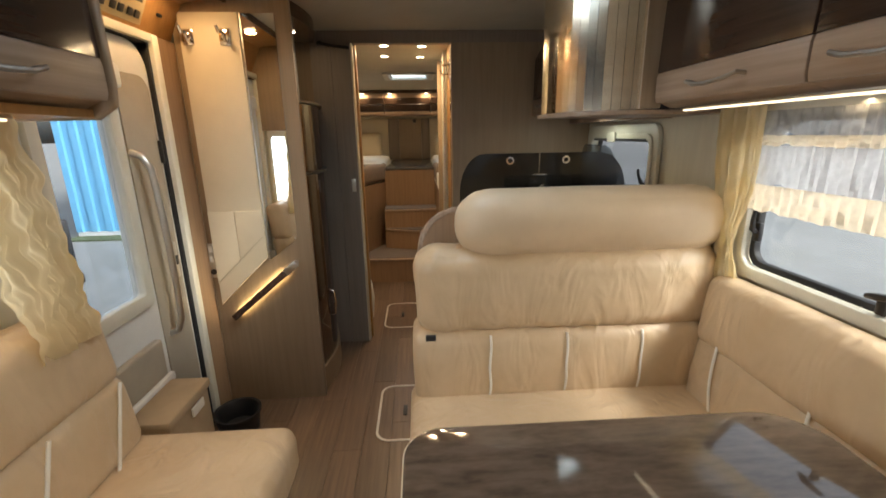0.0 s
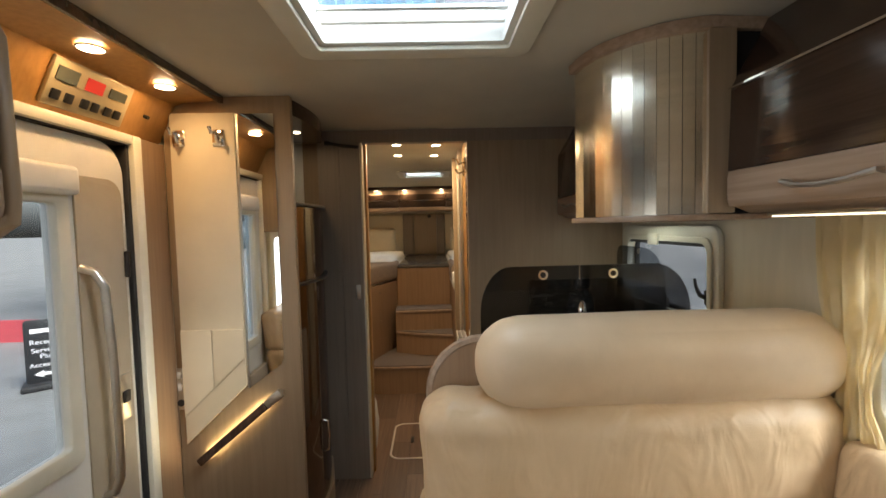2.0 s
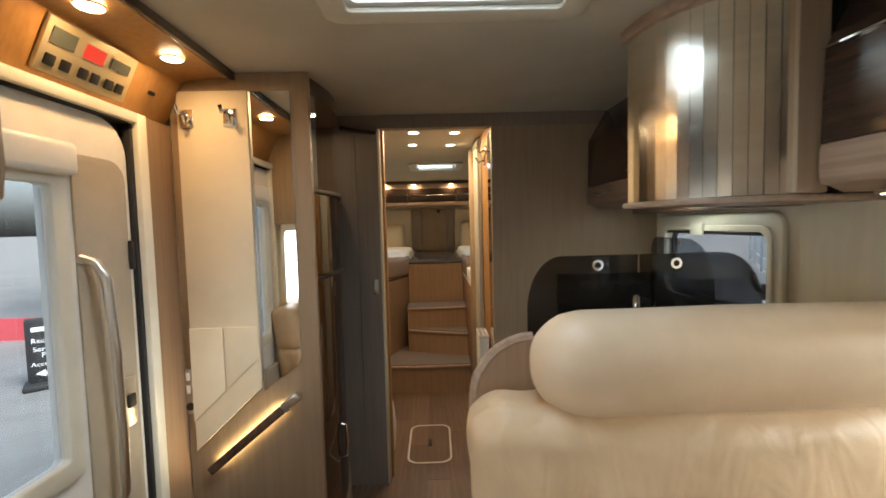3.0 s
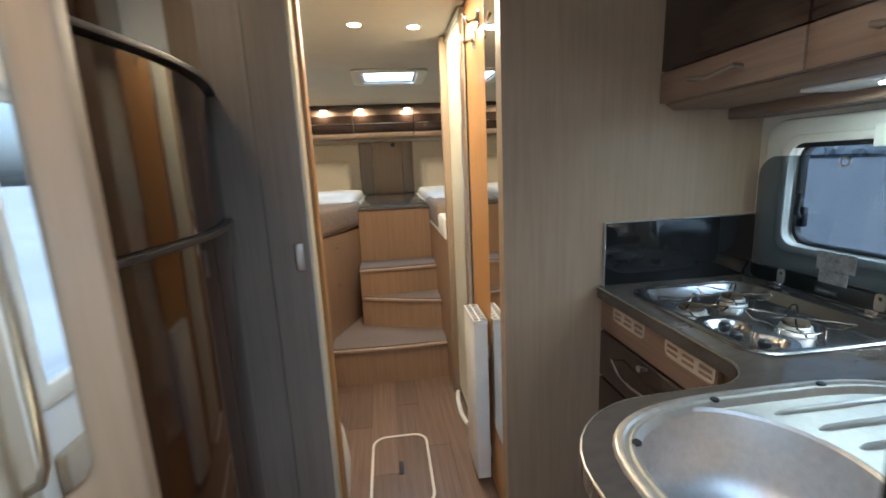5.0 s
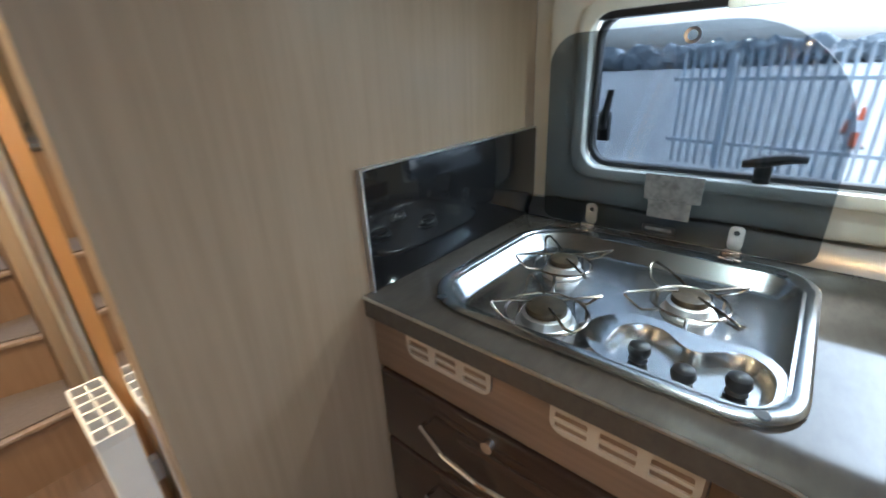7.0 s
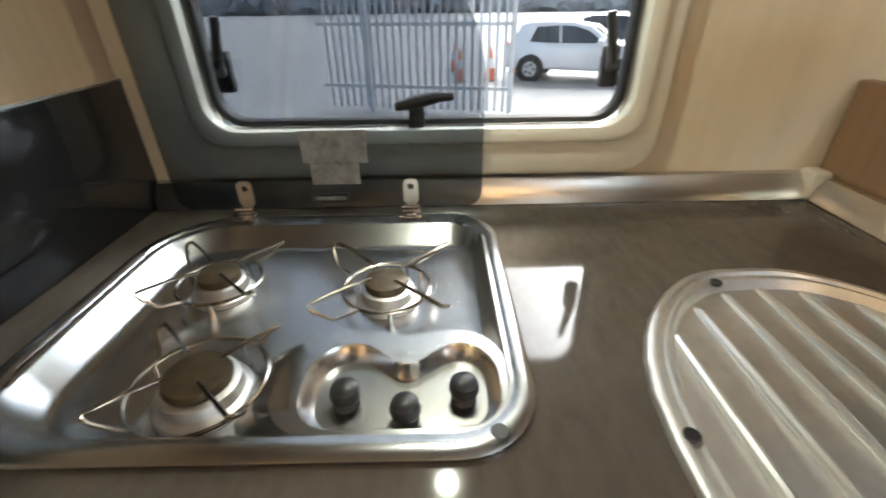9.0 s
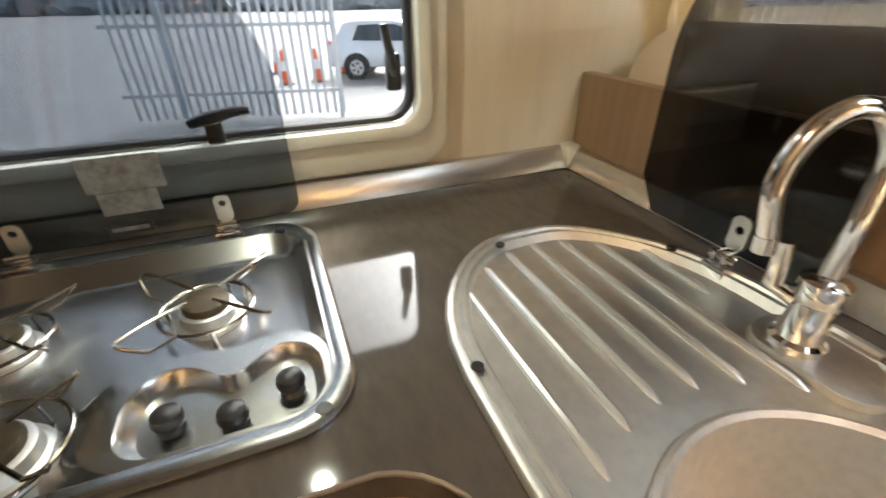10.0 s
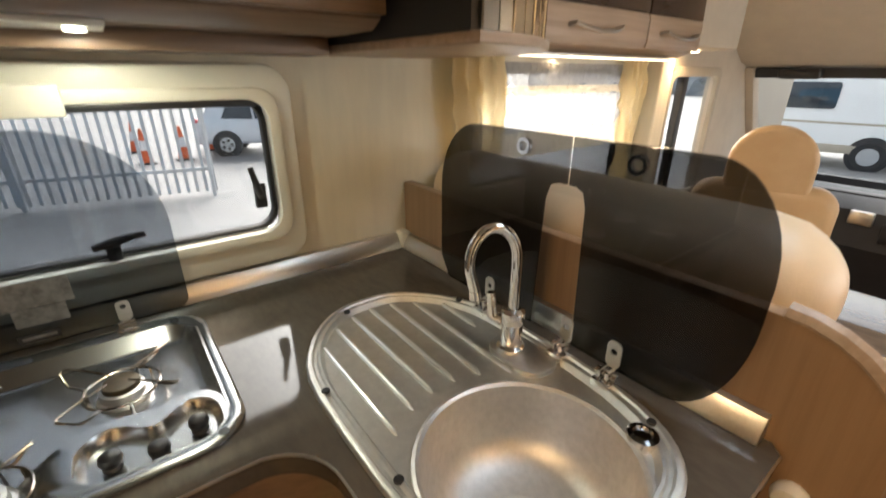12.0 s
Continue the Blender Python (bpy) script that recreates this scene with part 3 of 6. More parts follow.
structure("door_seal", joined(box(-0.972, -0.935, 2.024, 2.0395, 0.0, 1.74, 0.003), box(-0.972, -0.935, 1.30, 2.024, 1.7365, 1.7415)), RUBBER, "black rubber door seal", "trim")
# added board that stops daylight leaking past the rounded leaf corner
structure("door_corner_filler", box(-0.994, -0.986, 1.86, 2.05, 1.58, 1.765), RUBBER, "black filler board added behind the door corner", "trim")
# honey-brown veneer stands in for warm lamplight on the oak strip
structure("wall_wood_strip", box(-0.9595, -0.935, 2.0855, 2.238, 0.0, 1.775), BEDWOOD, "light oak wall strip beside the entrance door", "wall")

# ---- wardrobe end panel with mirror, padding and hooks ----
PY = 2.24
wardrobe = thing("wardrobe", (-0.70, 2.3, 0.0), "light oak wardrobe with a rounded bronze-gloss front", "wardrobe")
part("end_panel", box(-0.935, -0.432, PY, PY + 0.03, 0.0, 1.963, 0.003), WOOD, wardrobe)
bulge = [(-0.445, PY + 0.03)] + [(-0.447 + 0.05 * math.sin(math.pi * k / 10) - 0.03 * k / 10, PY + 0.032 + (BULK - PY - 0.036) * k / 10) for k in range(11)]
part("top_board", prism([*bulge, (-0.93, BULK - 0.004), (-0.93, PY + 0.031)], "z", 1.90, 1.963), DARKZ, wardrobe)
part("plinth", prism([*bulge, (-0.93, BULK - 0.004), (-0.93, PY + 0.031)], "z", 0.0, 0.14), WOOD, wardrobe, "light oak plinth")
inner = [(x - 0.012, y) for x, y in bulge]
inset = [*inner, (-0.93, BULK - 0.004), (-0.93, PY + 0.031)]
part("upper_door", prism(inset, "z", 1.205, 1.528), BRONZE, wardrobe, "glossy bronze-brown curved door")
lower = part("lower_door", prism(inset, "z", 0.142, 1.188), BRONZE, wardrobe, "glossy bronze-brown curved door")
for z in (1.531, 1.190):
    part("shelf_edge", prism([(x + (0.005 if k < len(bulge) else 0), y) for k, (x, y) in enumerate([*bulge, (-0.93, BULK - 0.004), (-0.93, PY + 0.031)])], "z", z, z + 0.012, 0.002), BLACK, wardrobe, "black curved shelf edge")
part("niche_back", prism([(x - 0.20 if k < len(bulge) else x, y) for k, (x, y) in enumerate([*bulge, (-0.93, BULK - 0.004), (-0.93, PY + 0.031)])], "z", 1.546, 1.898), BRONZE, wardrobe, "dark glossy niche back")
part("door_grip", tube([(-0.438, 2.52, 0.36), (-0.405, 2.52, 0.37), (-0.40, 2.52, 0.44), (-0.405, 2.52, 0.51), (-0.438, 2.52, 0.52)], 0.006), CHROME, wardrobe, "chrome loop grip")
for y in (2.42, 2.60):
    downlight(-0.52, y, 1.8995, 0.5, 0.016, label="tiny recessed niche downlight", group="niche lights")

pad = thing("padded_panel", (-0.75, PY, 1.2), "beige padded panel with pockets on the wardrobe end", "wall panel")
part("padding", prism([(-0.902, 1.897), (-0.902, 0.562), (-0.648, 0.80), (-0.648, 1.897)], "y", PY - 0.016, PY - 0.001, 0.004), PADDING, pad)
part("pocket", prism([(-0.900, 1.035), (-0.900, 0.68), (-0.778, 0.795), (-0.778, 1.035)], "y", PY - 0.024, PY - 0.0165, 0.003), PADDING, pad)
part("pocket", prism([(-0.774, 1.035), (-0.774, 0.799), (-0.650, 0.915), (-0.650, 1.035)], "y", PY - 0.024, PY - 0.0165, 0.003), PADDING, pad)
mirror = thing("mirror", (-0.57, PY, 1.35), "tall frameless mirror with a slanted lower edge", "mirror")
part("mirror_glass", prism([(-0.638, 1.893), (-0.638, 0.788), (-0.508, 0.885), (-0.497, 0.91), (-0.497, 1.893)], "y", PY - 0.007, PY - 0.001), MIRROR, mirror, smooth=False)
part("mirror_edge", box(-0.6455, -0.6385, PY - 0.009, PY - 0.001, 0.79, 1.893), ALU, mirror)
for x in (-0.864, -0.709):
    hook = thing("coat_hook", (x, PY - 0.017, 1.80), "chrome double coat hook on the padded panel", "coat hook", "coat hooks on the panel")
    part("plate", box(x - 0.024, x + 0.024, PY - 0.024, PY - 0.0165, 1.765, 1.83, 0.004, 2), CHROME, hook)
    part("prong", tube([(x - 0.012, PY - 0.024, 1.82), (x - 0.014, PY - 0.05, 1.812), (x - 0.016, PY - 0.06, 1.835)], 0.007), CHROME, hook)
    part("prong", tube([(x + 0.01, PY - 0.024, 1.80), (x + 0.012, PY - 0.055, 1.775), (x + 0.012, PY - 0.065, 1.80)], 0.007), CHROME, hook)
grip = thing("grab_rail", (-0.68, PY, 0.63), "slanted black and chrome grab rail with a lit back", "grab rail")
part("rail", moved(box(-0.215, 0.145, -0.012, 0.012, -0.016, 0.016, 0.005), Matrix.Translation((-0.677, PY - 0.036, 0.634)) @ Matrix.Rotation(radians(-39.5), 4, "Y")), DARKZ, grip)
part("end_cap", moved(box(0.146, 0.225, -0.013, 0.013, -0.017, 0.017, 0.005), Matrix.Translation((-0.677, PY - 0.036, 0.634)) @ Matrix.Rotation(radians(-39.5), 4, "Y")), ALU, grip, "silver end cap")
part("light_strip", moved(box(-0.19, 0.14, -0.004, 0.004, -0.010, 0.010), Matrix.Translation((-0.677, PY - 0.008, 0.634)) @ Matrix.Rotation(radians(-39.5), 4, "Y")),
     material("warm_led_strip", (0.9, 0.8, 0.6), 0.5, emit=(1.0, 0.78, 0.42), power=9.0), grip)
part("stud", disc((-0.842, PY - 0.001, 0.497), 0.008, -0.025, "y", 10), ALU, grip)
part("stud", disc((-0.512, PY - 0.001, 0.769), 0.008, -0.025, "y", 10), ALU, grip)
sock = thing("socket_plate", (-0.93, PY - 0.001, 0.79), "grey plate with switches and a round socket", "socket")
part("plate", box(-0.934, -0.905, PY - 0.007, PY - 0.001, 0.705, 0.878, 0.002), ALU, sock)
for z in (0.85, 0.80):
    part("rocker", box(-0.929, -0.910, PY - 0.011, PY - 0.0072, z - 0.015, z + 0.015, 0.002), WHITE, sock)
part("outlet", disc((-0.919, PY - 0.0072, 0.735), 0.014, -0.004, "y", 20), BLACK, sock)

# tan box and bin by the door
tan = thing("storage_box", (-0.85, 1.58, 0), "tan storage box with a lid beside the bench", "storage box")
part("body", box(-0.885, -0.752, 1.43, 1.70, 0.0, 0.425, 0.008), TAN, tan)
part("lid", box(-0.893, -0.744, 1.42, 1.71, 0.426, 0.462, 0.008), TAN, tan)
part("catch", box(-0.7435, -0.735, 1.55, 1.63, 0.39, 0.425, 0.003), PIPING, tan, "pale catch")
bin_ = thing("waste_bin", (-0.80, 2.0, 0), "small black waste bin by the door", "bin")
part("bucket", lathe([(0.0, 0.0), (0.085, 0.0), (0.098, 0.07), (0.104, 0.098), (0.11, 0.1), (0.108, 0.106), (0.098, 0.104), (0.09, 0.09), (0.075, 0.02), (0, 0.02)], (-0.80, 2.0, 0)), BLACK, bin_)

# ---- lounge: left bench ----
bench = thing("side_bench", (-0.62, 0.75, 0), "cream leather side bench with white piping", "bench")
part("base", box(-0.955, -0.40, 0.25, 1.36, 0.0, 0.30, 0.006), WOOD, bench, "light oak base")
part("seat_cushion", cushion(-0.86, -0.31, 0.23, 1.385, 0.302, 0.475, 0.05, (0, 0, 0.012), 0.004), LEATHER, bench)
def left_back(z0, z1, name):
    b = cushion(-0.07, 0.07, 0.22, 1.36, z0, z1, 0.045, (0.012, 0, 0), 0.004)
    for v in b.verts:
        v.co.x += -0.835 - (v.co.z - 0.46) * 0.12
    return part(name, b, LEATHER, bench)
left_back(0.46, 0.70, "lower_back_cushion")
left_back(0.68, 0.93, "upper_back_cushion")
for y in (0.95, 1.20, 0.7):
    part("piping", tube([(-0.755 - 0.12 * k * 0.024, y + 0.012 * k, 0.475 + 0.024 * k) for k in range(10)], 0.005, 6), PIPING, bench)

# curtain and window behind the bench
winl = thing("window_3", (-0.96, 0.75, 1.1), "side window behind the bench", "window", "", "structure")
part("window_frame", ring(rrect(0.30, 1.17, 0.80, 1.45, 0.06), rrect(0.37, 1.10, 0.87, 1.38, 0.05), "x", -0.968, -0.935, 0.006), PLASTIC, winl)
part("window_pane", box(-0.985, -0.981, 0.351, 1.119, 0.851, 1.399), GLASS, winl).visible_shadow = False
def folds(p, q, n, depth, waves):
    (x0, y0), (x1, y1) = p, q
    l = math.hypot(x1 - x0, y1 - y0)
    ux, uy = (x1 - x0) / l, (y1 - y0) / l
    out = []
    for k in range(n + 1):
        f = k / n
        w = depth * math.sin(f * waves * 2 * math.pi) + depth * 0.4 * math.sin(f * waves * 5.1 + 1)
        out.append((x0 + (x1 - x0) * f - uy * w, y0 + (y1 - y0) * f + ux * w))
    return out
# added fill lamp in the window opening, brightens the lounge as daylight would
lamp_rect((-0.978, 0.735, 1.125), (0, 0.735, 1.1251), 0.50, 0.70, 9, (0.92, 0.96, 1.0))
cur = thing("curtain", (-0.91, 1.1, 1.43), "cream patterned curtain hanging beside the bench window", "curtain", "curtains")
part("cloth", cloth(folds((-0.80, 1.02), (-0.80, 1.212), 56, 0.004, 2), 0.852, 1.424, rows=80, sway=0.10, crinkle=0.011), CURTAIN, cur)

# overhead lockers on the left
def locker_run(name, side, y0, y1, splits, label, group):
    """Overhead lockers: a wooden carcass, and for each a glossy dark door with a pale lower rail and a bow handle."""
    s = side
    xf = 0.905 if s > 0 else -0.615
    xw = XR - 0.002 if s > 0 else XL + 0.002
    cuts = sorted([y0, *splits, y1])
    for a, b in zip(cuts, cuts[1:]):
        t = thing(name, ((xf + xw) / 2, (a + b) / 2, 1.45), label, "locker", group)
        sx = sorted((xf + s * 0.022, xw))
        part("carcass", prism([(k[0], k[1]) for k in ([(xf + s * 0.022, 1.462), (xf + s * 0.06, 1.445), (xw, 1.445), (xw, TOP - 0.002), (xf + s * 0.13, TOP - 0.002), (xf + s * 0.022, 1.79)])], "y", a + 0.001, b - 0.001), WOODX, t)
        d = part("door", prism([(xf + s * 0.021, 1.556), (xf, 1.556), (xf + s * 0.006, 1.765), (xf + s * 0.021, 1.765)], "y", a + 0.003, b - 0.003, 0.003), DARKGLOSS, t, "dark gloss door")
        part("top_door", prism([(xf + s * 0.024, 1.771), (xf + s * 0.006, 1.771), (xf + s * 0.10, 1.945), (xf + s * 0.12, 1.945)], "y", a + 0.003, b - 0.003, 0.003), DARKGLOSS, t, "dark gloss upper panel")
        part("chrome_line", box(*sorted((xf - s * 0.001, xf + s * 0.02)), a + 0.003, b - 0.003, 1.7655, 1.7705), CHROME, t, "thin chrome line")
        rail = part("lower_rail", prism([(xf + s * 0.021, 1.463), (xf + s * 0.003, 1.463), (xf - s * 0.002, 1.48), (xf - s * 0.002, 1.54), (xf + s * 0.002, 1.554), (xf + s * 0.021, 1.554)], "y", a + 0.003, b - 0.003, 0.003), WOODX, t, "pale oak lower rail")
        m = a + (b - a) * (0.5 if s < 0 or a < 1 else 0.47)
        hw = min(0.10, (b - a) * 0.3)
        part("handle", tube([(xf - s * 0.003, m - hw, 1.505), (xf - s * 0.025, m - hw, 1.508), (xf - s * 0.034, m - hw * 0.6, 1.497), (xf - s * 0.036, m, 1.492), (xf - s * 0.034, m + hw * 0.6, 1.497), (xf - s * 0.025, m + hw, 1.508), (xf - s * 0.003, m + hw, 1.505)], 0.0055, 8), SATIN, rail, "bowed satin metal handle")


locker_run("overhead_locker", 1, 0.70, 1.620, (1.04,), "overhead locker with dark gloss door and pale oak rail", "overhead lockers")
locker_run("overhead_locker", -1, 0.10, 1.262, (0.66,), "overhead locker with dark gloss door and pale oak rail", "overhead lockers")
structure("locker_end_cheek", prism([(XL + 0.002, 1.42), (-0.66, 1.42), (-0.612, 1.45), (-0.606, 1.50), (-0.612, 1.78), (-0.70, TOP - 0.003), (XL + 0.002, TOP - 0.003)], "y", 1.2625, 1.289, 0.008, 3), WOOD, "rounded oak cheek closing the locker row", "trim")
structure("locker_underside", box(XL + 0.002, -0.66, 0.1, 1.262, 1.425, 1.444), LIT_HONEY, "honey wood underside of the lockers", "trim")

# LED strips under the lockers
def led_bar(x, y0, y1, z, watts, aim):
    t = thing("led_strip_lamp", (x, (y0 + y1) / 2, z), "slim aluminium LED strip lamp under the lockers", "strip lamp", "strip lamps")
    part("profile", box(x - 0.012, x + 0.012, y0, y1, z - 0.008, z - 0.001, 0.002), ALU, t)
    part("diffuser", box(x - 0.007, x + 0.007, y0 + 0.01, y1 - 0.01, z - 0.012, z - 0.0082), LEDGLOW, t)
    lamp_rect((x, (y0 + y1) / 2, z - 0.016), aim, 0.014, y1 - y0, watts, (1.0, 0.78, 0.5))


led_bar(0.955, 0.80, 1.53, 1.444, 1.0, (1.0, 1.16, 0.4))
led_bar(-0.70, 0.15, 1.08, 1.424, 3, (-0.8, 0.62, 0.4))

# ---- lounge: dinette bench, table, side cushions ----
BY = 1.70
board_pts = [(XR - 0.003, 0.0), (XR - 0.003, 1.10), (0.26, 1.10)] + [(0.26 - 0.15 * math.sin(math.pi / 2 * k / 8), 0.95 + 0.15 * math.cos(math.pi / 2 * k / 8)) for k in range(1, 9)] + [(0.11, 0.0)]
back_board = solid("bench_back_board", prism(board_pts, "y", BY, BY + 0.03, 0.004), BEDWOOD, "light oak bench back board with a rounded corner", "panel")
part("edge_band", tube([(x, BY + 0.015, z) for x, z in board_pts[2:]], 0.0162, 8), WOODX, back_board, "rounded oak edge band")
part("turn_knob", lathe([(0.0, 0.0), (0.022, 0.0), (0.024, 0.012), (0.019, 0.022), (0.010, 0.024), (0.0, 0.020)], (0.185, BY + 0.031, 0.845), 24, "y"), WHITE, back_board, "white round knob")
sofa = thing("dinette_bench", (0.6, 1.45, 0), "cream leather dinette bench with white piping and a head roll", "bench")
part("base", box(0.10, 1.14, 1.12, BY - 0.002, 0.0, 0.33, 0.006), WOOD, sofa, "light oak base")
part("seat_cushion", cushion(0.055, 1.165, 1.02, 1.62, 0.331, 0.475, 0.05, (0, 0, 0.015), 0.005), LEATHER, sofa)
part("lower_back_cushion", cushion(0.072, 1.13, 1.475, 1.685, 0.44, 0.72, 0.045, (0, 0.02, 0), 0.006, 18), LEATHER, sofa)
part("upper_back_cushion", cushion(0.085, 1.15, 1.485, 1.69, 0.69, 1.00, 0.075, (0, 0.025, 0), 0.009, 34, 7.0, (2.6, 1, 0.8)), LEATHER, sofa)
part("head_roll", cushion(0.232, 1.165, 1.475, 1.69, 0.958, 1.192, 0.105, (0.006, 0.008, 0.004), 0.003, 16, 3.0), LEATHER_TAUT_LIT, sofa)
for x in (0.335, 0.60, 0.865):
    part("piping", tube([(x + 0.003 * math.sin(k), 1.470 - 0.024 * (1 - ((x - 0.6) / 0.53) ** 2) * math.sin(math.pi * k / 9), 0.475 + 0.026 * k) for k in range(10)], 0.0045, 6), PIPING, sofa)
part("strap_loop", box(0.115, 0.15, 1.47, 1.485, 0.695, 0.715, 0.003), BLACK, sofa)
side = thing("side_cushions", (1.12, 0.9, 0.47), "cream leather side cushions along the window wall", "cushion")
def side_pad(y0, y1, z0, z1, x, name):
    b = cushion(-0.05, 0.05, y0, y1, z0, z1, 0.04, (0.012, 0, 0), 0.008, 16, 6.0)
    for v in b.verts:
        v.co.x += x + (v.co.z - z0) * 0.10
    return part(name, b, LEATHER, side)
side_pad(0.30, 1.475, 0.44, 0.69, 1.085, "lower_pad")
side_pad(0.30, 1.485, 0.66, 0.905, 1.105, "upper_pad")
for y in (1.32, 0.98, 0.64):
    part("piping", tube([(1.035 + 0.0026 * k - 0.01 * math.sin(math.pi * k / 9), y + 0.004 * k, 0.475 + 0.024 * k) for k in range(10)], 0.005, 6), PIPING, side)
bench_right = thing("window_bench", (0.9, 0.6, 0), "cream leather window bench under the table", "bench")
part("base", box(0.70, 1.185, 0.30, 1.018, 0.0, 0.33, 0.006), WOOD, bench_right)
part("seat_cushion", cushion(0.66, 1.165, 0.28, 1.015, 0.331, 0.47, 0.05, (0, 0, 0.012), 0.004), LEATHER, bench_right)

table = thing("dinette_table", (0.5, 0.7, 0), "brown stone-look dinette table with rounded corners", "table")
part("tabletop", prism(rrect(0.06, 0.96, 0.57, 0.965, (0.16, 0.12, 0.12, 0.085), 10), "z", 0.712, 0.745, 0.006, 3), TABLE, table)
part("edge_band", ring(rrect(0.0575, 0.9625, 0.5675, 0.9675, (0.16, 0.12, 0.12, 0.085), 10), rrect(0.061, 0.959, 0.571, 0.964, (0.16, 0.12, 0.12, 0.085), 10), "z", 0.718, 0.739), PADDING, table, "pale edge band")
part("leg", lathe([(0.0, 0.0), (0.16, 0.0), (0.15, 0.02), (0.04, 0.03), (0.035, 0.05), (0.035, 0.69), (0.09, 0.70), (0.09, 0.711), (0, 0.711)], (0.5, 0.78, 0)), ALU, table)

# lounge window with sheer blind and curtains
lw = thing("window_4", (XR, 1.0, 1.15), "black-framed lounge window with rounded corners", "window", "", "structure")
y0, y1, z0, z1 = LWIN
part("window_frame", ring(rrect(y0 - 0.07, y1 + 0.055, z0 - 0.03, z1 + 0.05, 0.07), rrect(y0 + 0.01, y1 - 0.01, z0 + 0.01, z1 - 0.01, 0.05), "x", XR - 0.022, XR + 0.004, 0.006), PLASTIC, lw)
part("rubber_seal", ring(rrect(y0 + 0.008, y1 - 0.008, z0 + 0.008, z1 - 0.008, 0.05), rrect(y0 + 0.028, y1 - 0.028, z0 + 0.028, z1 - 0.028, 0.045), "x", XR + 0.006, XR + 0.03, 0.004), RUBBER, lw)
part("window_pane", box(XR + 0.031, XR + 0.034, y0, y1, z0, z1), GLASS, lw).visible_shadow = False
def window_catch(parent, y, z, flip=1, x=XR):
    c = part("catch", box(x - 0.012, x + 0.006, y - 0.013, y + 0.013, z - 0.03, z + 0.03, 0.005), BLACK, parent, "black window catch")
    part("lever", tube([(x - 0.012, y, z), (x - 0.03, y + flip * 0.006, z + 0.012), (x - 0.04, y + flip * 0.016, z + 0.045), (x - 0.042, y + flip * 0.022, z + 0.075)], [0.009, 0.009, 0.007, 0.006], 8), BLACK, c)
def sill_catch(parent, y, z, x=XR):
    c = part("catch", box(x - 0.014, x + 0.006, y - 0.013, y + 0.013, z - 0.012, z + 0.035, 0.005), BLACK, parent, "black window catch")
    part("lever", tube([(x - 0.02, y + 0.03, z + 0.028), (x - 0.03, y, z + 0.036), (x - 0.034, y - 0.034, z + 0.044), (x - 0.034, y - 0.058, z + 0.045)], [0.007, 0.010, 0.008, 0.006], 8), BLACK, c)
window_catch(lw, 1.425, 1.055, -1)
sill_catch(lw, 1.02, 0.955)

blind = thing("sheer_blind", (1.165, 1.0, 1.42), "sheer gathered voile blind with beige bands", "blind")
def drape(y0, y1, z0, z1, x, mat, name, waves):
    n = 90
    return part(name, cloth([(x + 0.0025 * math.sin(k * waves / n * 6.283) + 0.0015 * math.sin(k * 1.7), y0 + (y1 - y0) * k / n) for k in range(n + 1)], z0, z1, 0.0015, 8), mat, blind)
drape(0.72, 1.44, 1.355, 1.425, 1.155, VOILE, "upper_voile", 26)
drape(0.72, 1.44, 1.325, 1.355, 1.153, VOILE_BAND, "band", 26)
drape(0.72, 1.44, 1.21, 1.325, 1.152, VOILE, "lower_voile", 26)
drape(0.72, 1.45, 1.13, 1.21, 1.149, VOILE_BAND, "hem_band", 22)
for a, b, z in ((1.40, 1.60, 0.885), (0.60, 0.76, 0.95)):
    c = thing("curtain", (1.14, (a + b) / 2, 1.43), "cream patterned curtain gathered beside the lounge window", "curtain", "curtains")
    bm = cloth(folds((1.125, b), (1.125, a), 56, 0.010, 4), z, 1.44, 0.003, 60, crinkle=0.008)
    # gathered narrow above the sill, flaring again at the hem
    for v in bm.verts:
        f = (1.44 - v.co.z) / (1.44 - z)
        wide = 1.0 - 0.55 * math.exp(-((f - 0.76) / 0.24) ** 2)
        v.co.y = (a + b) / 2 + (v.co.y - (a + b) / 2) * wide - (0.016 if a > 1 else -0.016) * min(1, f * 1.3)
        v.co.z += 0.35 * (v.co.y - (a + b) / 2) * -max(0, f - 0.8) * (5 if a > 1 else -5) * 0.6
    part("cloth", bm, CURTAIN, c)

# ---- rounded mirrored corner cabinet above the bench back ----
col = thing("corner_cabinet", (0.9, 1.75, 1.43), "rounded corner cabinet clad in mirrored slats", "cabinet")
def arc_plan(grow=0.0, n=14):
    # from the locker front round to the kitchen side
    c = Vector((0.935, 1.945))
    r = 0.315 + grow
    out = []
    for k in range(n + 1):
        a = radians(258 - 80 * k / n)
        out.append((c.x + r * math.cos(a) * 1.0, c.y + r * math.sin(a) * 0.98))
    return out
tail = [(XR - 0.003, 1.965), (XR - 0.003, 1.66)]
plan = arc_plan()
part("core", prism([*arc_plan(-0.006), (0.63, 1.965), *tail], "z", 1.445, 1.93), BLACK, col, "black inner side")
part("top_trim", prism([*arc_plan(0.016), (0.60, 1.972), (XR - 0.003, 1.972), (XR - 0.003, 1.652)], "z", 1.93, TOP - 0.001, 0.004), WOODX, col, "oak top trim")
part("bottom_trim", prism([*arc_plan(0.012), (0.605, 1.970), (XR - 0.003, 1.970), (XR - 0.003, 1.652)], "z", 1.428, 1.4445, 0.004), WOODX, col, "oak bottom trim")
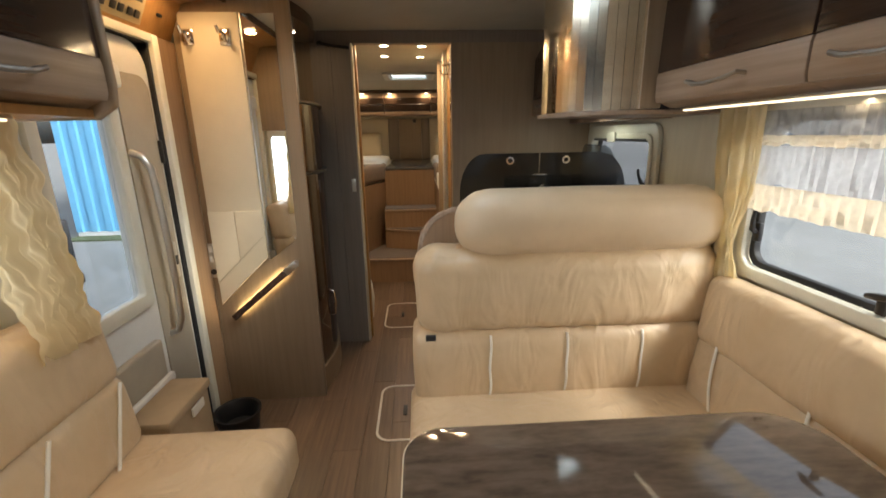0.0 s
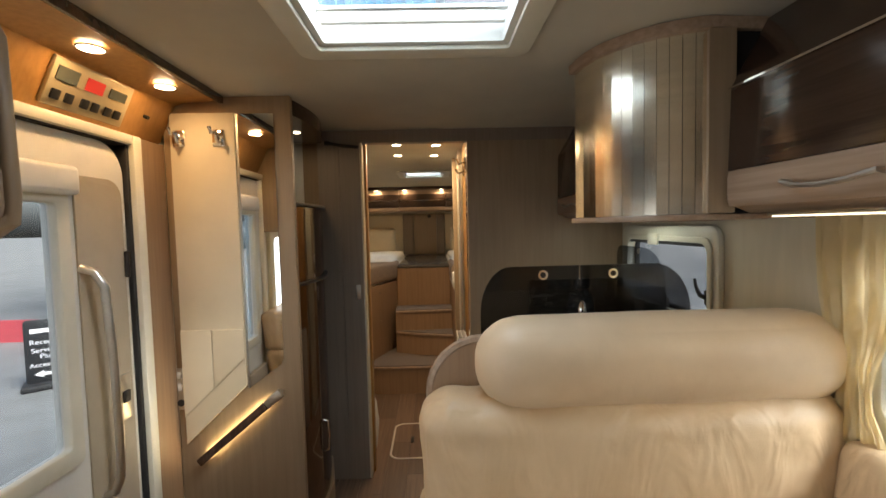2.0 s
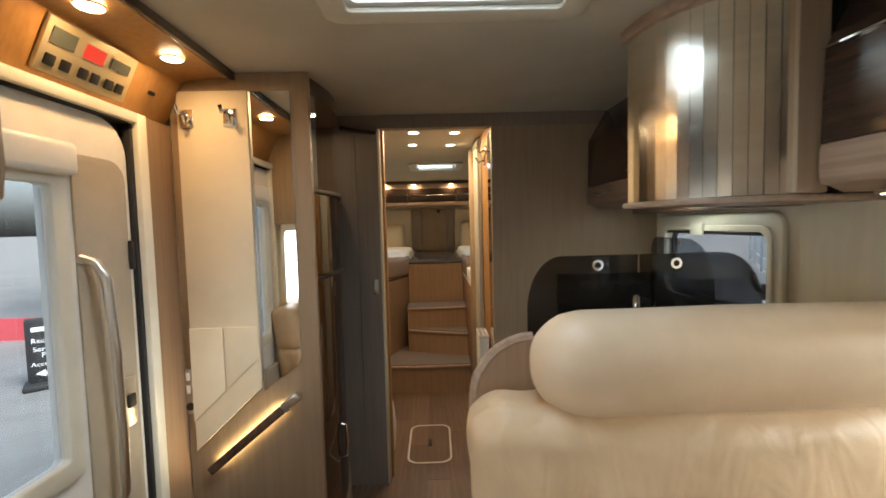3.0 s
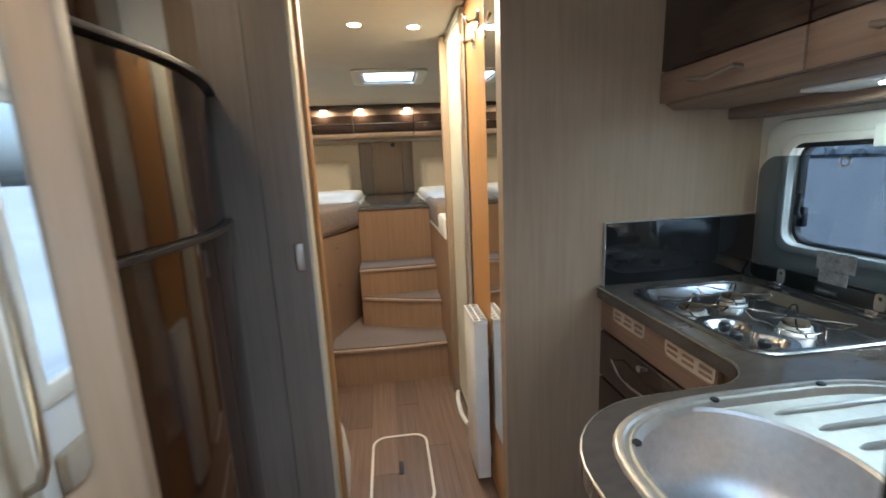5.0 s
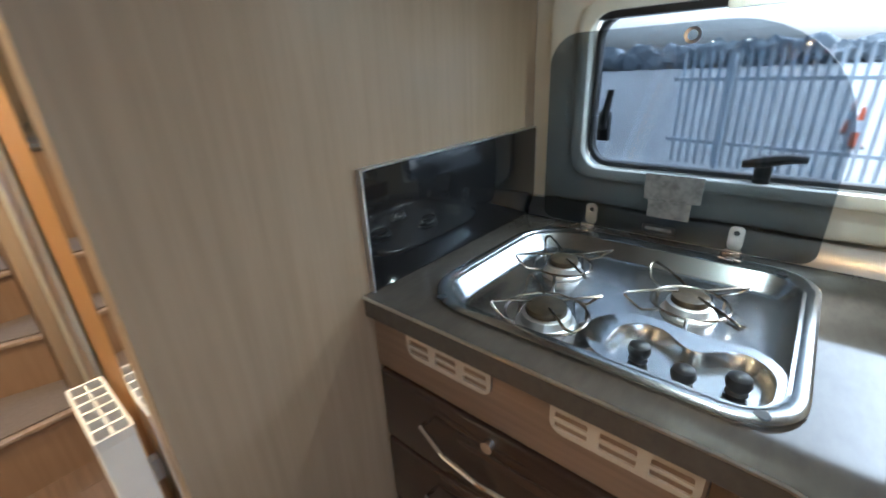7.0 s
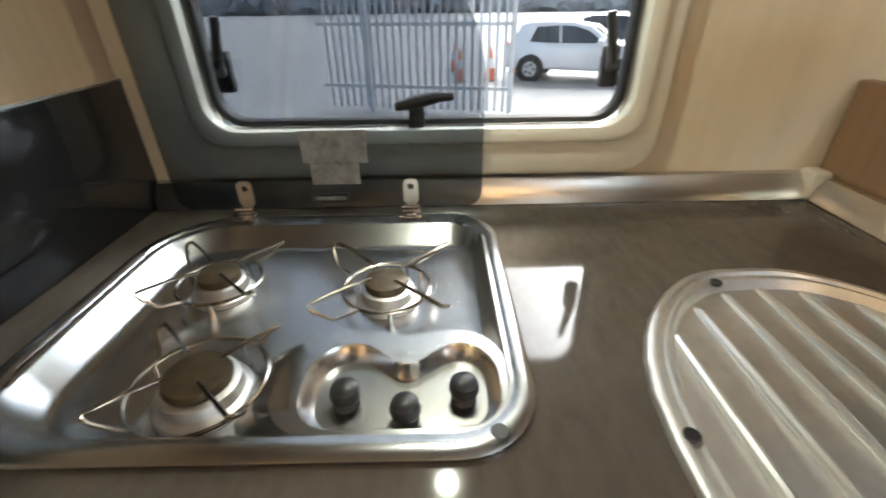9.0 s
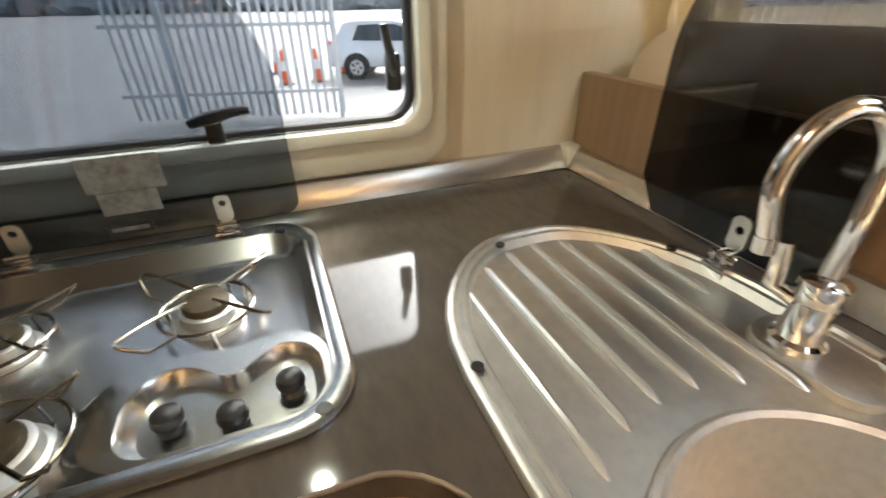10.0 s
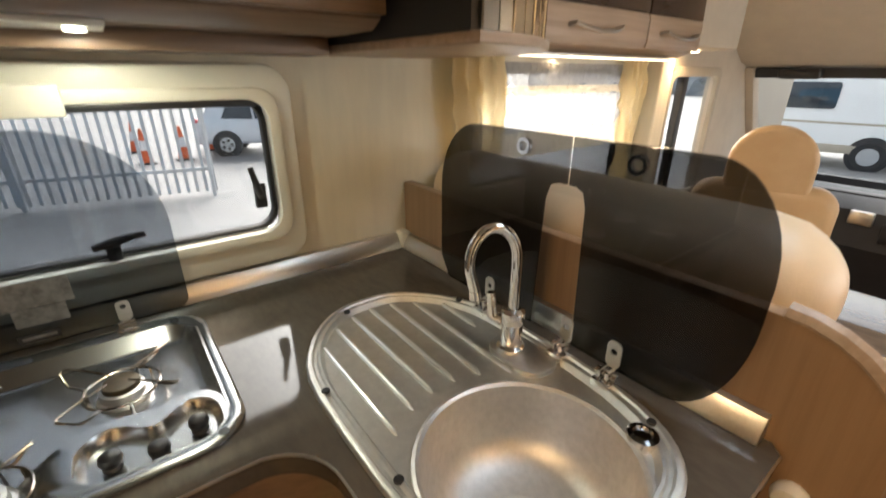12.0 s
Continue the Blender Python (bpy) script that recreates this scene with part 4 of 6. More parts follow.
for k in range(14):
    (ax, ay), (bx, by) = plan[k], plan[k + 1]
    d = Vector((bx - ax, by - ay))
    nrm = Vector((d.y, -d.x)).normalized()
    if nrm.dot(Vector((-0.3, -0.4))) < 0:
        nrm = -nrm
    e = d.normalized() * 0.0005
    tilt_a, tilt_b = nrm * 0.002, nrm * (0.0045 if k % 2 else 0.003)
    q = [(ax + e.x, ay + e.y), (bx - e.x, by - e.y), (bx - e.x + tilt_b.x, by - e.y + tilt_b.y), (ax + e.x + tilt_a.x, ay + e.y + tilt_a.y)]
    part("slat", prism(q, "z", 1.446, 1.929), SLATMIRROR, col, smooth=False)
part("front_cheek", prism([(0.858, 1.6225), (0.93, 1.6225), (0.93, 1.652), (0.868, 1.656)], "z", 1.446, 1.929, 0.004), WOOD, col)
part("door_grip_hole", disc((0.71, 1.9655, 1.505), 0.014, 0.004, "y", 20), RUBBER, col)

# ---- kitchen overhead cabinet ----
over = thing("kitchen_overhead_cabinet", (1.0, 2.4, 1.46), "kitchen overhead cabinet with dark fronts and oak rail", "cabinet")
part("body", prism([(0.845, 1.475), (0.875, 1.458), (XR - 0.003, 1.458), (XR - 0.003, TOP - 0.002), (0.93, TOP - 0.002), (0.845, 1.80)], "y", 1.978, BULK - 0.002), SHADED_OAK, over)
for a, b in ((1.98, 2.41), (2.414, BULK - 0.006)):
    part("door", prism([(0.844, 1.57), (0.822, 1.57), (0.826, 1.80), (0.915, 1.955), (0.928, 1.955), (0.844, 1.80)], "y", a, b, 0.003), DARKGLOSS, over, "dark gloss door")
    r = part("rail", box(0.82, 0.844, a, b, 1.478, 1.565, 0.003), SHADED_OAK, over, "oak rail")
    m = (a + b) / 2
    part("handle", tube([(0.819, m - 0.08, 1.52), (0.797, m - 0.08, 1.523), (0.788, m, 1.51), (0.797, m + 0.08, 1.523), (0.819, m + 0.08, 1.52)], 0.0055), SATIN, r, "bowed satin metal handle")
structure("window_header_step", box(1.06, XR - 0.002, 1.978, BULK - 0.002, 1.425, 1.4575, 0.003), SHADED_OAK, "oak step under the overhead cabinet", "trim")
kl = thing("kitchen_lamp", (1.0, 2.43, 1.455), "flat under-cabinet lamp with a lit lens", "lamp")
part("housing", box(0.93, 1.05, 2.35, 2.52, 1.449, 1.4575, 0.003), WHITE, kl)
for y in (2.385,):
    part("lens", disc((0.99, y, 1.4448), 0.013, 0.004, "z", 18), COOLGLOW, kl)
lamp_disc((0.99, 2.385, 1.440), 0.012, 1.5, (0.95, 1.0, 0.85))

# ---- kitchen unit ----
WT = 0.91
def worktop_plan(grow=0.0):
    g = grow
    out = [(XR - 0.004, BULK - 0.003), (0.635 - g, BULK - 0.003), (0.635 - g, 2.36)]
    for k in range(1, 9):  # hollow inner corner
        a = math.pi / 2 * k / 8
        out.append((0.535 - g + 0.10 * math.cos(a), 2.335 - 0.095 * math.sin(a) + g))
    out += [(0.40, 2.235 + g)]
    for k in range(1, 10):  # rounded free end
        a = math.pi / 2 * k / 9
        out.append((0.40 - (0.19 + g) * math.sin(a), 2.06 + (0.175 + g) * math.cos(a)))
    out += [(0.21 - g, 1.75), (0.225 - g, BY + 0.033), (XR - 0.004, BY + 0.033)]
    return out


HOB = rrect(0.682, 1.115, 2.308, 2.815, (0.07, 0.075, 0.12, 0.10), 8)
def sink_outline(g=0.0):
    out = []
    for k in range(49):
        a = 2 * math.pi * k / 48
        ca, sa = math.cos(a), math.sin(a)
        e = 0.62
        x = math.copysign(abs(ca) ** e, ca) * (0.343 - g)
        y = math.copysign(abs(sa) ** e, sa) * (0.209 - g)
        if x > 0.1:
            f = (x - 0.1) / 0.235
            y *= 1 - 0.32 * f ** 2.2 if y > 0 else 1 - 0.40 * f ** 2.2
        out.append((0.595 + x, 2.005 + y))
    return out[:-1]


def slab_with_holes(outer, holes, z0, z1):
    """A flat slab with openings, filled between its loops."""
    bm = bmesh.new()
    loops = []
    for pts in [outer, *holes]:
        vs = [bm.verts.new((x, y, z1)) for x, y in pts]
        es = [bm.edges.new((vs[k], vs[(k + 1) % len(vs)])) for k in range(len(vs))]
        loops.append((vs, es))
    bmesh.ops.triangle_fill(bm, use_beauty=True, use_dissolve=False, edges=[e for _, es in loops for e in es])
    res = bmesh.ops.extrude_face_region(bm, geom=bm.faces[:])
    bmesh.ops.translate(bm, vec=(0, 0, z0 - z1), verts=[v for v in res["geom"] if isinstance(v, bmesh.types.BMVert)])
    bmesh.ops.recalc_face_normals(bm, faces=bm.faces)
    return bm


BOWLC, BOWLR = (0.412, 2.03), 0.152
bowl_hole = [(BOWLC[0] + (BOWLR + 0.006) * math.cos(2 * math.pi * k / 40), BOWLC[1] + (BOWLR + 0.006) * math.sin(2 * math.pi * k / 40)) for k in range(40)]
hob_hole = rrect(0.692, 1.10, 2.318, 2.805, 0.07, 6)
wt = solid("worktop", slab_with_holes(worktop_plan(), [sink_outline(0.02), hob_hole], WT - 0.038, WT), WORKTOP, "glossy dark brown kitchen worktop with a hollow corner", "worktop")
part("edge_strip", tube([(x, y, WT - 0.003) for x, y in worktop_plan(0.0)[1:24]], 0.003, 6), ALU, wt)

# upstand strips
st = thing("worktop_upstand", (1.17, 2.2, WT), "aluminium upstand strip round the worktop", "upstand")
part("wall_strip", prism([(XR - 0.004, WT + 0.001), (XR - 0.034, WT + 0.001), (XR - 0.03, WT + 0.02), (XR - 0.014, WT + 0.042), (XR - 0.004, WT + 0.044)], "y", BY + 0.034, BULK - 0.012, 0.002), ALU, st)
part("board_strip", prism([(BY + 0.032, WT + 0.001), (BY + 0.06, WT + 0.001), (BY + 0.056, WT + 0.02), (BY + 0.044, WT + 0.04), (BY + 0.032, WT + 0.042)], "x", 0.235, XR - 0.036, 0.002), ALU, st)
part("corner_cap", box(XR - 0.040, XR - 0.003, BY + 0.0325, BY + 0.066, WT + 0.0015, WT + 0.05, 0.006, 3), PLASTIC, st, "cream corner cap")
splash = solid("splashback", box(0.656, XR - 0.004, BULK - 0.0105, BULK - 0.001, WT + 0.001, 1.115, 0.002), SPLASH, "black glossy splashback beside the hob", "splashback")

part("edge_trim", joined(box(0.652, 0.6555, BULK - 0.0115, BULK - 0.001, WT + 0.001, 1.1185), box(0.6555, XR - 0.004, BULK - 0.0115, BULK - 0.001, 1.1155, 1.1185)), ALU, splash, "thin metal edge trim")
# base units
unit = thing("drawer_unit", (0.9, 2.6, 0), "kitchen drawer unit with dark gloss fronts under the hob", "cabinet")
part("body", box(0.668, XR - 0.006, 2.37, BULK - 0.004, 0.08, WT - 0.04), WOODX, unit)
part("fascia", box(0.650, 0.6675, 2.37, BULK - 0.004, 0.765, WT - 0.0395, 0.002), SHADED_OAK, unit, "oak fascia")
part("plinth", box(0.72, XR - 0.006, 2.37, BULK - 0.004, 0.0, 0.079), DARKZ, unit)
for z0, z1 in ((0.60, 0.758), (0.43, 0.594), (0.09, 0.424)):
    d = part("drawer_front", box(0.646, 0.6675, 2.385, BULK - 0.008, z0, z1, 0.005, 3), DARKGLOSS, unit, "dark gloss drawer front")
    m, zc = 2.635, z0 + 0.62 * (z1 - z0)
    part("handle", tube([(0.6455, m - 0.13, zc), (0.628, m - 0.13, zc + 0.004), (0.616, m - 0.07, zc - 0.012), (0.613, m, zc - 0.017), (0.616, m + 0.07, zc - 0.012), (0.628, m + 0.13, zc + 0.004), (0.6455, m + 0.13, zc)], 0.0042), CHROME, d, "bowed chrome handle")
    part("lock_button", disc((0.6455, m, zc + 0.038), 0.010, -0.012, "x", 16), CHROME, d)
def vent(y0, y1):
    v = thing("vent_grille", (0.648, (y0 + y1) / 2, 0.82), "beige slotted vent grille in the oak fascia", "vent", "vent grilles")
    n = max(3, round((y1 - y0) / 0.055))
    w = (y1 - y0) / n
    half = 0.021
    part("plate", joined(*[ring(rrect(y0 + k * w, y0 + (k + 1) * w, 0.841 - half, 0.841 + half, (0.018 if k == 0 else 0.002, 0.018 if k == n - 1 else 0.002, 0.002, 0.002)),
         rrect(y0 + k * w + 0.008, y0 + (k + 1) * w - 0.006, 0.841 - half + 0.008, 0.841 + half - 0.008, 0.003), "x", 0.6465, 0.6498) for k in range(n)],
         *[box(0.6462, 0.6495, y0 + k * w + 0.005, y0 + (k + 1) * w - 0.005, 0.8385, 0.8435) for k in range(n)]), VENT, v)
vent(2.635, 2.80)
vent(2.374, 2.545)
unit2 = thing("sink_cabinet", (0.5, 2.0, 0), "oak sink cabinet with rounded end", "cabinet")
end_plan = [(p[0] + 0.02, p[1] - 0.02) if p[0] < 0.65 and p[1] > 1.74 else p for p in worktop_plan(-0.004)[2:]]
end_plan = [(0.668, BY + 0.035), (0.668, 2.369)] + [(min(p[0], 0.666), p[1]) for p in end_plan if p[1] < 2.34 and p[0] < 0.64]
part("body", prism(end_plan, "z", 0.0, 0.742), SHADED_OAK, unit2)
inner_plan = [(0.45 + (x - 0.45) * 0.90, 2.0 + (y - 2.0) * 0.92) for x, y in end_plan]
part("upper_rim", ring(end_plan, inner_plan, "z", 0.7425, WT - 0.0395), SHADED_OAK, unit2)
part("door", prism([(0.50, 2.222), (0.37, 2.222), (0.37, 2.2185), (0.50, 2.2185)], "z", 0.12, 0.80), DARKZ, unit2, "dark door")
part("status_light", disc((0.60, 2.262, 0.76), 0.0025, 0.004, "y", 10), material("green_led", (0.1, 0.4, 0.1), 0.4, emit=(0.2, 1.0, 0.2), power=0.6), unit2, "tiny green light")

# ---- hob ----
def hob():
    h = thing("gas_hob", (0.9, 2.56, WT), "three-burner stainless steel gas hob sunk in the worktop", "hob")
    z = WT + 0.001
    inner = rrect(0.706, 1.088, 2.329, 2.792, (0.055, 0.058, 0.092, 0.082), 8)
    mid = rrect(0.70, 1.10, 2.322, 2.80, (0.06, 0.065, 0.105, 0.09), 8)
    bm = bmesh.new()
    rows = []
    tray = rrect(0.722, 1.062, 2.345, 2.768, (0.04, 0.04, 0.06, 0.06), 8)
    for pts, zz in ((HOB, z), (HOB, z + 0.004), (rrect(0.687, 1.11, 2.312, 2.811, (0.068, 0.072, 0.117, 0.098), 8), z + 0.007), (mid, z + 0.0065), (rrect(0.704, 1.096, 2.325, 2.797, (0.058, 0.063, 0.1, 0.088), 8), z + 0.004), (inner, z + 0.004), (rrect(0.709, 1.083, 2.332, 2.788, (0.052, 0.055, 0.088, 0.078), 8), z + 0.001), (tray, z - 0.022), (rrect(0.732, 1.05, 2.357, 2.758, (0.035, 0.035, 0.05, 0.05), 8), z - 0.026)):
        rows.append([bm.verts.new((x, y, zz)) for x, y in pts])
    for a, b in zip(rows, rows[1:]):
        for k in range(len(a)):
            j = (k + 1) % len(a)
            bm.faces.new((a[k], a[j], b[j], b[k]))
    bm.faces.new(rows[-1])
    bmesh.ops.recalc_face_normals(bm, faces=bm.faces)
    part("tray", bm, STEEL, h)
    # raised control corner with its sunk dish
    zc = z + 0.003
    o = rrect(0.7045, 0.832, 2.330, 2.545, (0.045, 0.05, 0.05, 0.05), 6)
    i = rrect(0.711, 0.815, 2.338, 2.518, (0.035, 0.045, 0.045, 0.035), 6)
    def bean(pts, s):
        # the far side dips in between the outer knobs
        m = len(pts) // 4
        out = []
        for c in range(4):
            out += pts[c * m:(c + 1) * m]
            (xa, ya), (xb, yb) = pts[(c + 1) * m - 1], pts[(c + 1) * m % len(pts)]
            out += [(xa + (xb - xa) * k / 10, ya + (yb - ya) * k / 10) for k in range(1, 10)]
        return [(x - s * math.exp(-((y - 2.424) / 0.03) ** 2) * max(0, (x - 0.75) / 0.06), y) for x, y in out]
    bm = bmesh.new()
    rows = [[bm.verts.new((x, y, zz)) for x, y in pts] for pts, zz in ((bean(rrect(0.7045, 0.852, 2.330, 2.585, (0.045, 0.06, 0.07, 0.06), 6), 0), z - 0.0255), (bean(o, 0.006), zc), (bean(i, 0.03), zc), (bean(rrect(0.714, 0.812, 2.341, 2.515, (0.033, 0.043, 0.043, 0.033), 6), 0.03), zc - 0.003), (bean(rrect(0.721, 0.805, 2.349, 2.507, 0.03, 6), 0.03), zc - 0.018))]
    for a, b in zip(rows, rows[1:]):
        for k in range(len(a)):
            j = (k + 1) % len(a)
            bm.faces.new((a[k], a[j], b[j], b[k]))
    bm.faces.new(rows[-1])
    bmesh.ops.recalc_face_normals(bm, faces=bm.faces)
    part("control_dish", bm, STEEL, h, "polished control recess")
    for kx, ky in ((0.752, 2.478), (0.734, 2.423), (0.756, 2.371)):
        k = part("knob", lathe([(0.0, 0.0), (0.012, 0.0), (0.009, 0.004), (0.0125, 0.008), (0.0142, 0.014), (0.0125, 0.021), (0.008, 0.0245), (0.0, 0.025)], (kx, ky, zc - 0.0175), 20), BLACK, h, "black control knob")
    for x, y in ((0.704, 2.345), (0.70, 2.765), (1.085, 2.36), (1.075, 2.775)):
        part("screw", disc((x, y, z + 0.0045), 0.008, 0.003, "z", 14, 0.001), BLACK, h)
    for bx, by, r, far in ((0.945, 2.675, 0.026, 0.09), (0.773, 2.62, 0.031, 0.084), (0.925, 2.458, 0.027, 0.104)):
        b = part("burner", lathe([(0.0, 0.0), (r * 1.5, 0.0), (r * 1.45, 0.005), (r * 1.25, 0.008), (r * 1.2, 0.020), (r * 1.05, 0.022), (0, 0.022)], (bx, by, z - 0.0255), 28), BOWL, h, "pale burner ring")
        part("cap", lathe([(0.0, 0.0), (r, 0.0), (r * 1.02, 0.004), (r * 0.96, 0.009), (r * 0.7, 0.011), (0.0, 0.0115)], (bx, by, z - 0.0034), 28), BURNT, b, "brown burner cap")
        w = part("pan_support", tube([(bx + r * 2.0 * math.cos(2 * math.pi * k / 28), by + r * 2.0 * math.sin(2 * math.pi * k / 28), z - 0.006) for k in range(28)], 0.0022, 6, True), WIRE, h, "wire pan support")
        for a in (0.82, 2.32, 3.96, 5.46):
            rim = lambda s, rr, hz: (bx + rr * math.cos(a + s), by + rr * math.sin(a + s), z + hz)
            loop = [rim(-0.16, r * 0.75, 0.014), rim(-0.08, far * 0.65, 0.017), rim(-0.05, far * 0.97, 0.017), rim(0.0, far, 0.016), rim(0.06, far * 0.97, 0.012), rim(0.16, far * 0.82, -0.003), rim(0.26, r * 2.02, -0.006)]
            part("finger", tube(loop, 0.0023, 6), WIRE, w)
        for q in range(3):
            a = 2 * math.pi * q / 3 + 1.2
            part("foot", tube([(bx + r * 2.0 * math.cos(a), by + r * 2.0 * math.sin(a), z - 0.0255), (bx + r * 2.0 * math.cos(a), by + r * 2.0 * math.sin(a), z - 0.005)], 0.003, 6), WIRE, w)
        part("spark_pin", tube([(bx + r * 1.35, by - r * 0.9, z - 0.025), (bx + r * 1.3, by - r * 0.85, z + 0.0)], 0.0018, 6), BLACK, b)
    for y in (2.70, 2.436):
        hg = part("lid_hinge", joined(box(1.088, 1.112, y - 0.018, y + 0.018, z + 0.0075, z + 0.014, 0.002), tube([(1.108, y - 0.014, z + 0.018), (1.108, y + 0.014, z + 0.018)], 0.006, 10)), CHROME, h, "chrome lid hinge")
        part("tab", ring(rrect(y - 0.012, y + 0.012, z + 0.018, z + 0.062, 0.009, 4), rrect(y - 0.005, y + 0.005, z + 0.044, z + 0.054, 0.0045, 4), "x", 1.1215, 1.1245), ALU, hg)
    lid = part("glass_lid", prism(rrect(2.322, 2.815, z + 0.012, 1.305, (0.025, 0.025, 0.06, 0.19), 12), "x", 1.126, 1.131, 0.001), SMOKED_PALE, h, "smoked glass lid standing open")
    part("warning_label", box(1.1235, 1.1255, 2.50, 2.60, 1.0, 1.05), LABELW, lid, "faded paper label")
    part("warning_label", box(1.1235, 1.1255, 2.515, 2.59, 0.965, 0.999), LABELW, lid, "faded paper label")
    part("maker_plate", box(1.1235, 1.1258, 2.535, 2.595, 0.933, 0.95), BLACK, lid, "small black plate")
    part("plate_text", box(1.1226, 1.1233, 2.541, 2.589, 0.9385, 0.9445), LABELW, lid, "pale bar of unreadable writing")
    part("grip_ring", lathe([(0.008, 0.0), (0.013, 0.0), (0.013, 0.004), (0.008, 0.004), (0.008, 0.0)], (1.1215, 2.558, 1.285), 20, "x", False), CHROME, lid, "chrome grip ring")


hob()

# ---- sink ----
def sink():
    s = thing("kitchen_sink", (0.6, 2.0, WT), "stainless steel sink with round bowl and ribbed drainer", "sink")
    z = WT + 0.001
    bm = bmesh.new()
    hole = [(BOWLC[0] + BOWLR * math.cos(2 * math.pi * k / 40), BOWLC[1] + BOWLR * math.sin(2 * math.pi * k / 40)) for k in range(40)]
    FL = z - 0.005
    rows = [[bm.verts.new((x, y, zz)) for x, y in sink_outline(g)] for g, zz in ((0, z), (0.002, z + 0.005), (0.005, z + 0.007), (0.012, z + 0.007), (0.015, z + 0.003), (0.020, z + 0.003), (0.023, z + 0.006), (0.027, z + 0.006), (0.034, FL))]
    for a, b in zip(rows, rows[1:]):
        for k in range(len(a)):
            j = (k + 1) % len(a)
            bm.faces.new((a[k], a[j], b[j], b[k]))
    hv = [bm.verts.new((x, y, FL)) for x, y in hole]
    last = rows[-1]
    es = [bm.edges.get((last[k], last[(k + 1) % len(last)])) for k in range(len(last))]
    es += [bm.edges.new((hv[k], hv[(k + 1) % len(hv)])) for k in range(len(hv))]
    bmesh.ops.triangle_fill(bm, use_beauty=True, use_dissolve=False, edges=es)
    bmesh.ops.recalc_face_normals(bm, faces=bm.faces)
    part("deck", bm, DECK, s)
    bowl = part("bowl", lathe([(BOWLR + 0.007, -0.005), (BOWLR + 0.006, 0.001), (BOWLR + 0.001, 0.003), (BOWLR - 0.004, -0.001), (BOWLR - 0.010, -0.03), (BOWLR - 0.02, -0.088), (BOWLR - 0.035, -0.112), (BOWLR - 0.06, -0.125), (0.045, -0.128)], (*BOWLC, z), 48, capped=False), BOWL, s, "satin steel bowl")
    dx, dy = BOWLC[0] + 0.012, BOWLC[1] - 0.012
    part("drain", lathe([(0.0, 0.0045), (0.034, 0.0045), (0.036, 0.003), (0.040, 0.003), (0.044, 0.004), (0.047, 0.0)], (*BOWLC, z - 0.128), 32, capped=False), STRAINER, bowl, "drain strainer")
    strainer = bmesh.new()
    for rr, n in ((0.012, 10), (0.0195, 16), (0.027, 22)):
        for k in range(n):
            a = 2 * math.pi * k / n
            m = Matrix.Translation((BOWLC[0] + rr * math.cos(a), BOWLC[1] + rr * math.sin(a), z - 0.1232)) @ Matrix.Rotation(a, 4, "Z") @ Matrix.Diagonal((0.0045, 0.0013, 0.0012, 1))
            bmesh.ops.create_cube(strainer, size=1, matrix=m)
    part("strainer_slots", strainer, BLACK, bowl)
    for k in range(7):
        y = 1.865 + 0.047 * k
        xa = 0.905 - 0.012 * (k - 3) ** 2 * 0.7
        dy = y - BOWLC[1]
        near = BOWLC[0] + math.sqrt(max(0.0, (BOWLR + 0.03) ** 2 - dy * dy)) if abs(dy) < BOWLR + 0.03 else 0.5
        if k == 0:
            near = 0.70
        part("drainer_rib", tube([(xa, y, FL - 0.001), (xa - 0.012, y, FL + 0.002), ((xa + near) / 2, y, FL + 0.002), (near + 0.02, y, FL + 0.002), (near + 0.008, y, FL - 0.001)], [0.002, 0.0048, 0.0052, 0.0048, 0.002], 8), RIB, s)
    part("tap_platform", prism(rrect(0.515, 0.645, 1.825, 1.905, (0.03, 0.03, 0.035, 0.035), 6), "z", FL - 0.001, z + 0.0062, 0.003), DECK, s, "raised tap platform")
    for x, y in ((0.697, 2.196), (0.487, 2.188), (0.903, 2.06), (0.80, 1.835), (0.345, 1.84), (0.30, 2.11)):
        part("screw", disc((x, y, z + 0.004), 0.007, 0.005, "z", 14, 0.001), BLACK, s)
    part("overflow_cover", lathe([(0.0, 0.012), (0.012, 0.012), (0.014, 0.016), (0.022, 0.014), (0.023, 0.0), (0.0, 0.0)], (0.34, 1.873, FL - 0.001), 24), CHROME, s, "chrome waste knob")
    for x in (0.738, 0.535, 0.44):
        hg = part("lid_hinge", joined(box(x - 0.017, x + 0.017, 1.804, 1.832, FL - 0.001, z + 0.013, 0.002), tube([(x - 0.018, 1.812, z + 0.019), (x + 0.018, 1.812, z + 0.019)], 0.007, 10), box(x - 0.010, x - 0.004, 1.80, 1.826, z + 0.012, z + 0.03, 0.002), box(x + 0.004, x + 0.010, 1.80, 1.826, z + 0.012, z + 0.03, 0.002)), CHROME, s, "chrome lid hinge")
        part("tab", ring(rrect(x - 0.013, x + 0.013, z + 0.028, z + 0.078, 0.011, 4), rrect(x - 0.006, x + 0.006, z + 0.052, z + 0.064, 0.0058, 4), "y", 1.7985, 1.8015), ALU, hg)
    # two smoked lids with a tap cut-out between them
    zl, zt = WT + 0.024, 1.30
    left = [(0.885, zl), (0.625, zl), (0.617, 1.19), (0.609, 1.215), (0.59, 1.222), (0.574, 1.222), (0.574, zt)]
    left += [(0.80 + 0.115 * math.sin(math.pi / 2 * k / 10), 1.155 + 0.145 * math.cos(math.pi / 2 * k / 10)) for k in range(11)] + [(0.915, 0.985)]
    right = [(0.569, zt), (0.569, 1.222), (0.555, 1.222), (0.54, 1.215), (0.533, 1.19), (0.525, zl), (0.36, zl)]
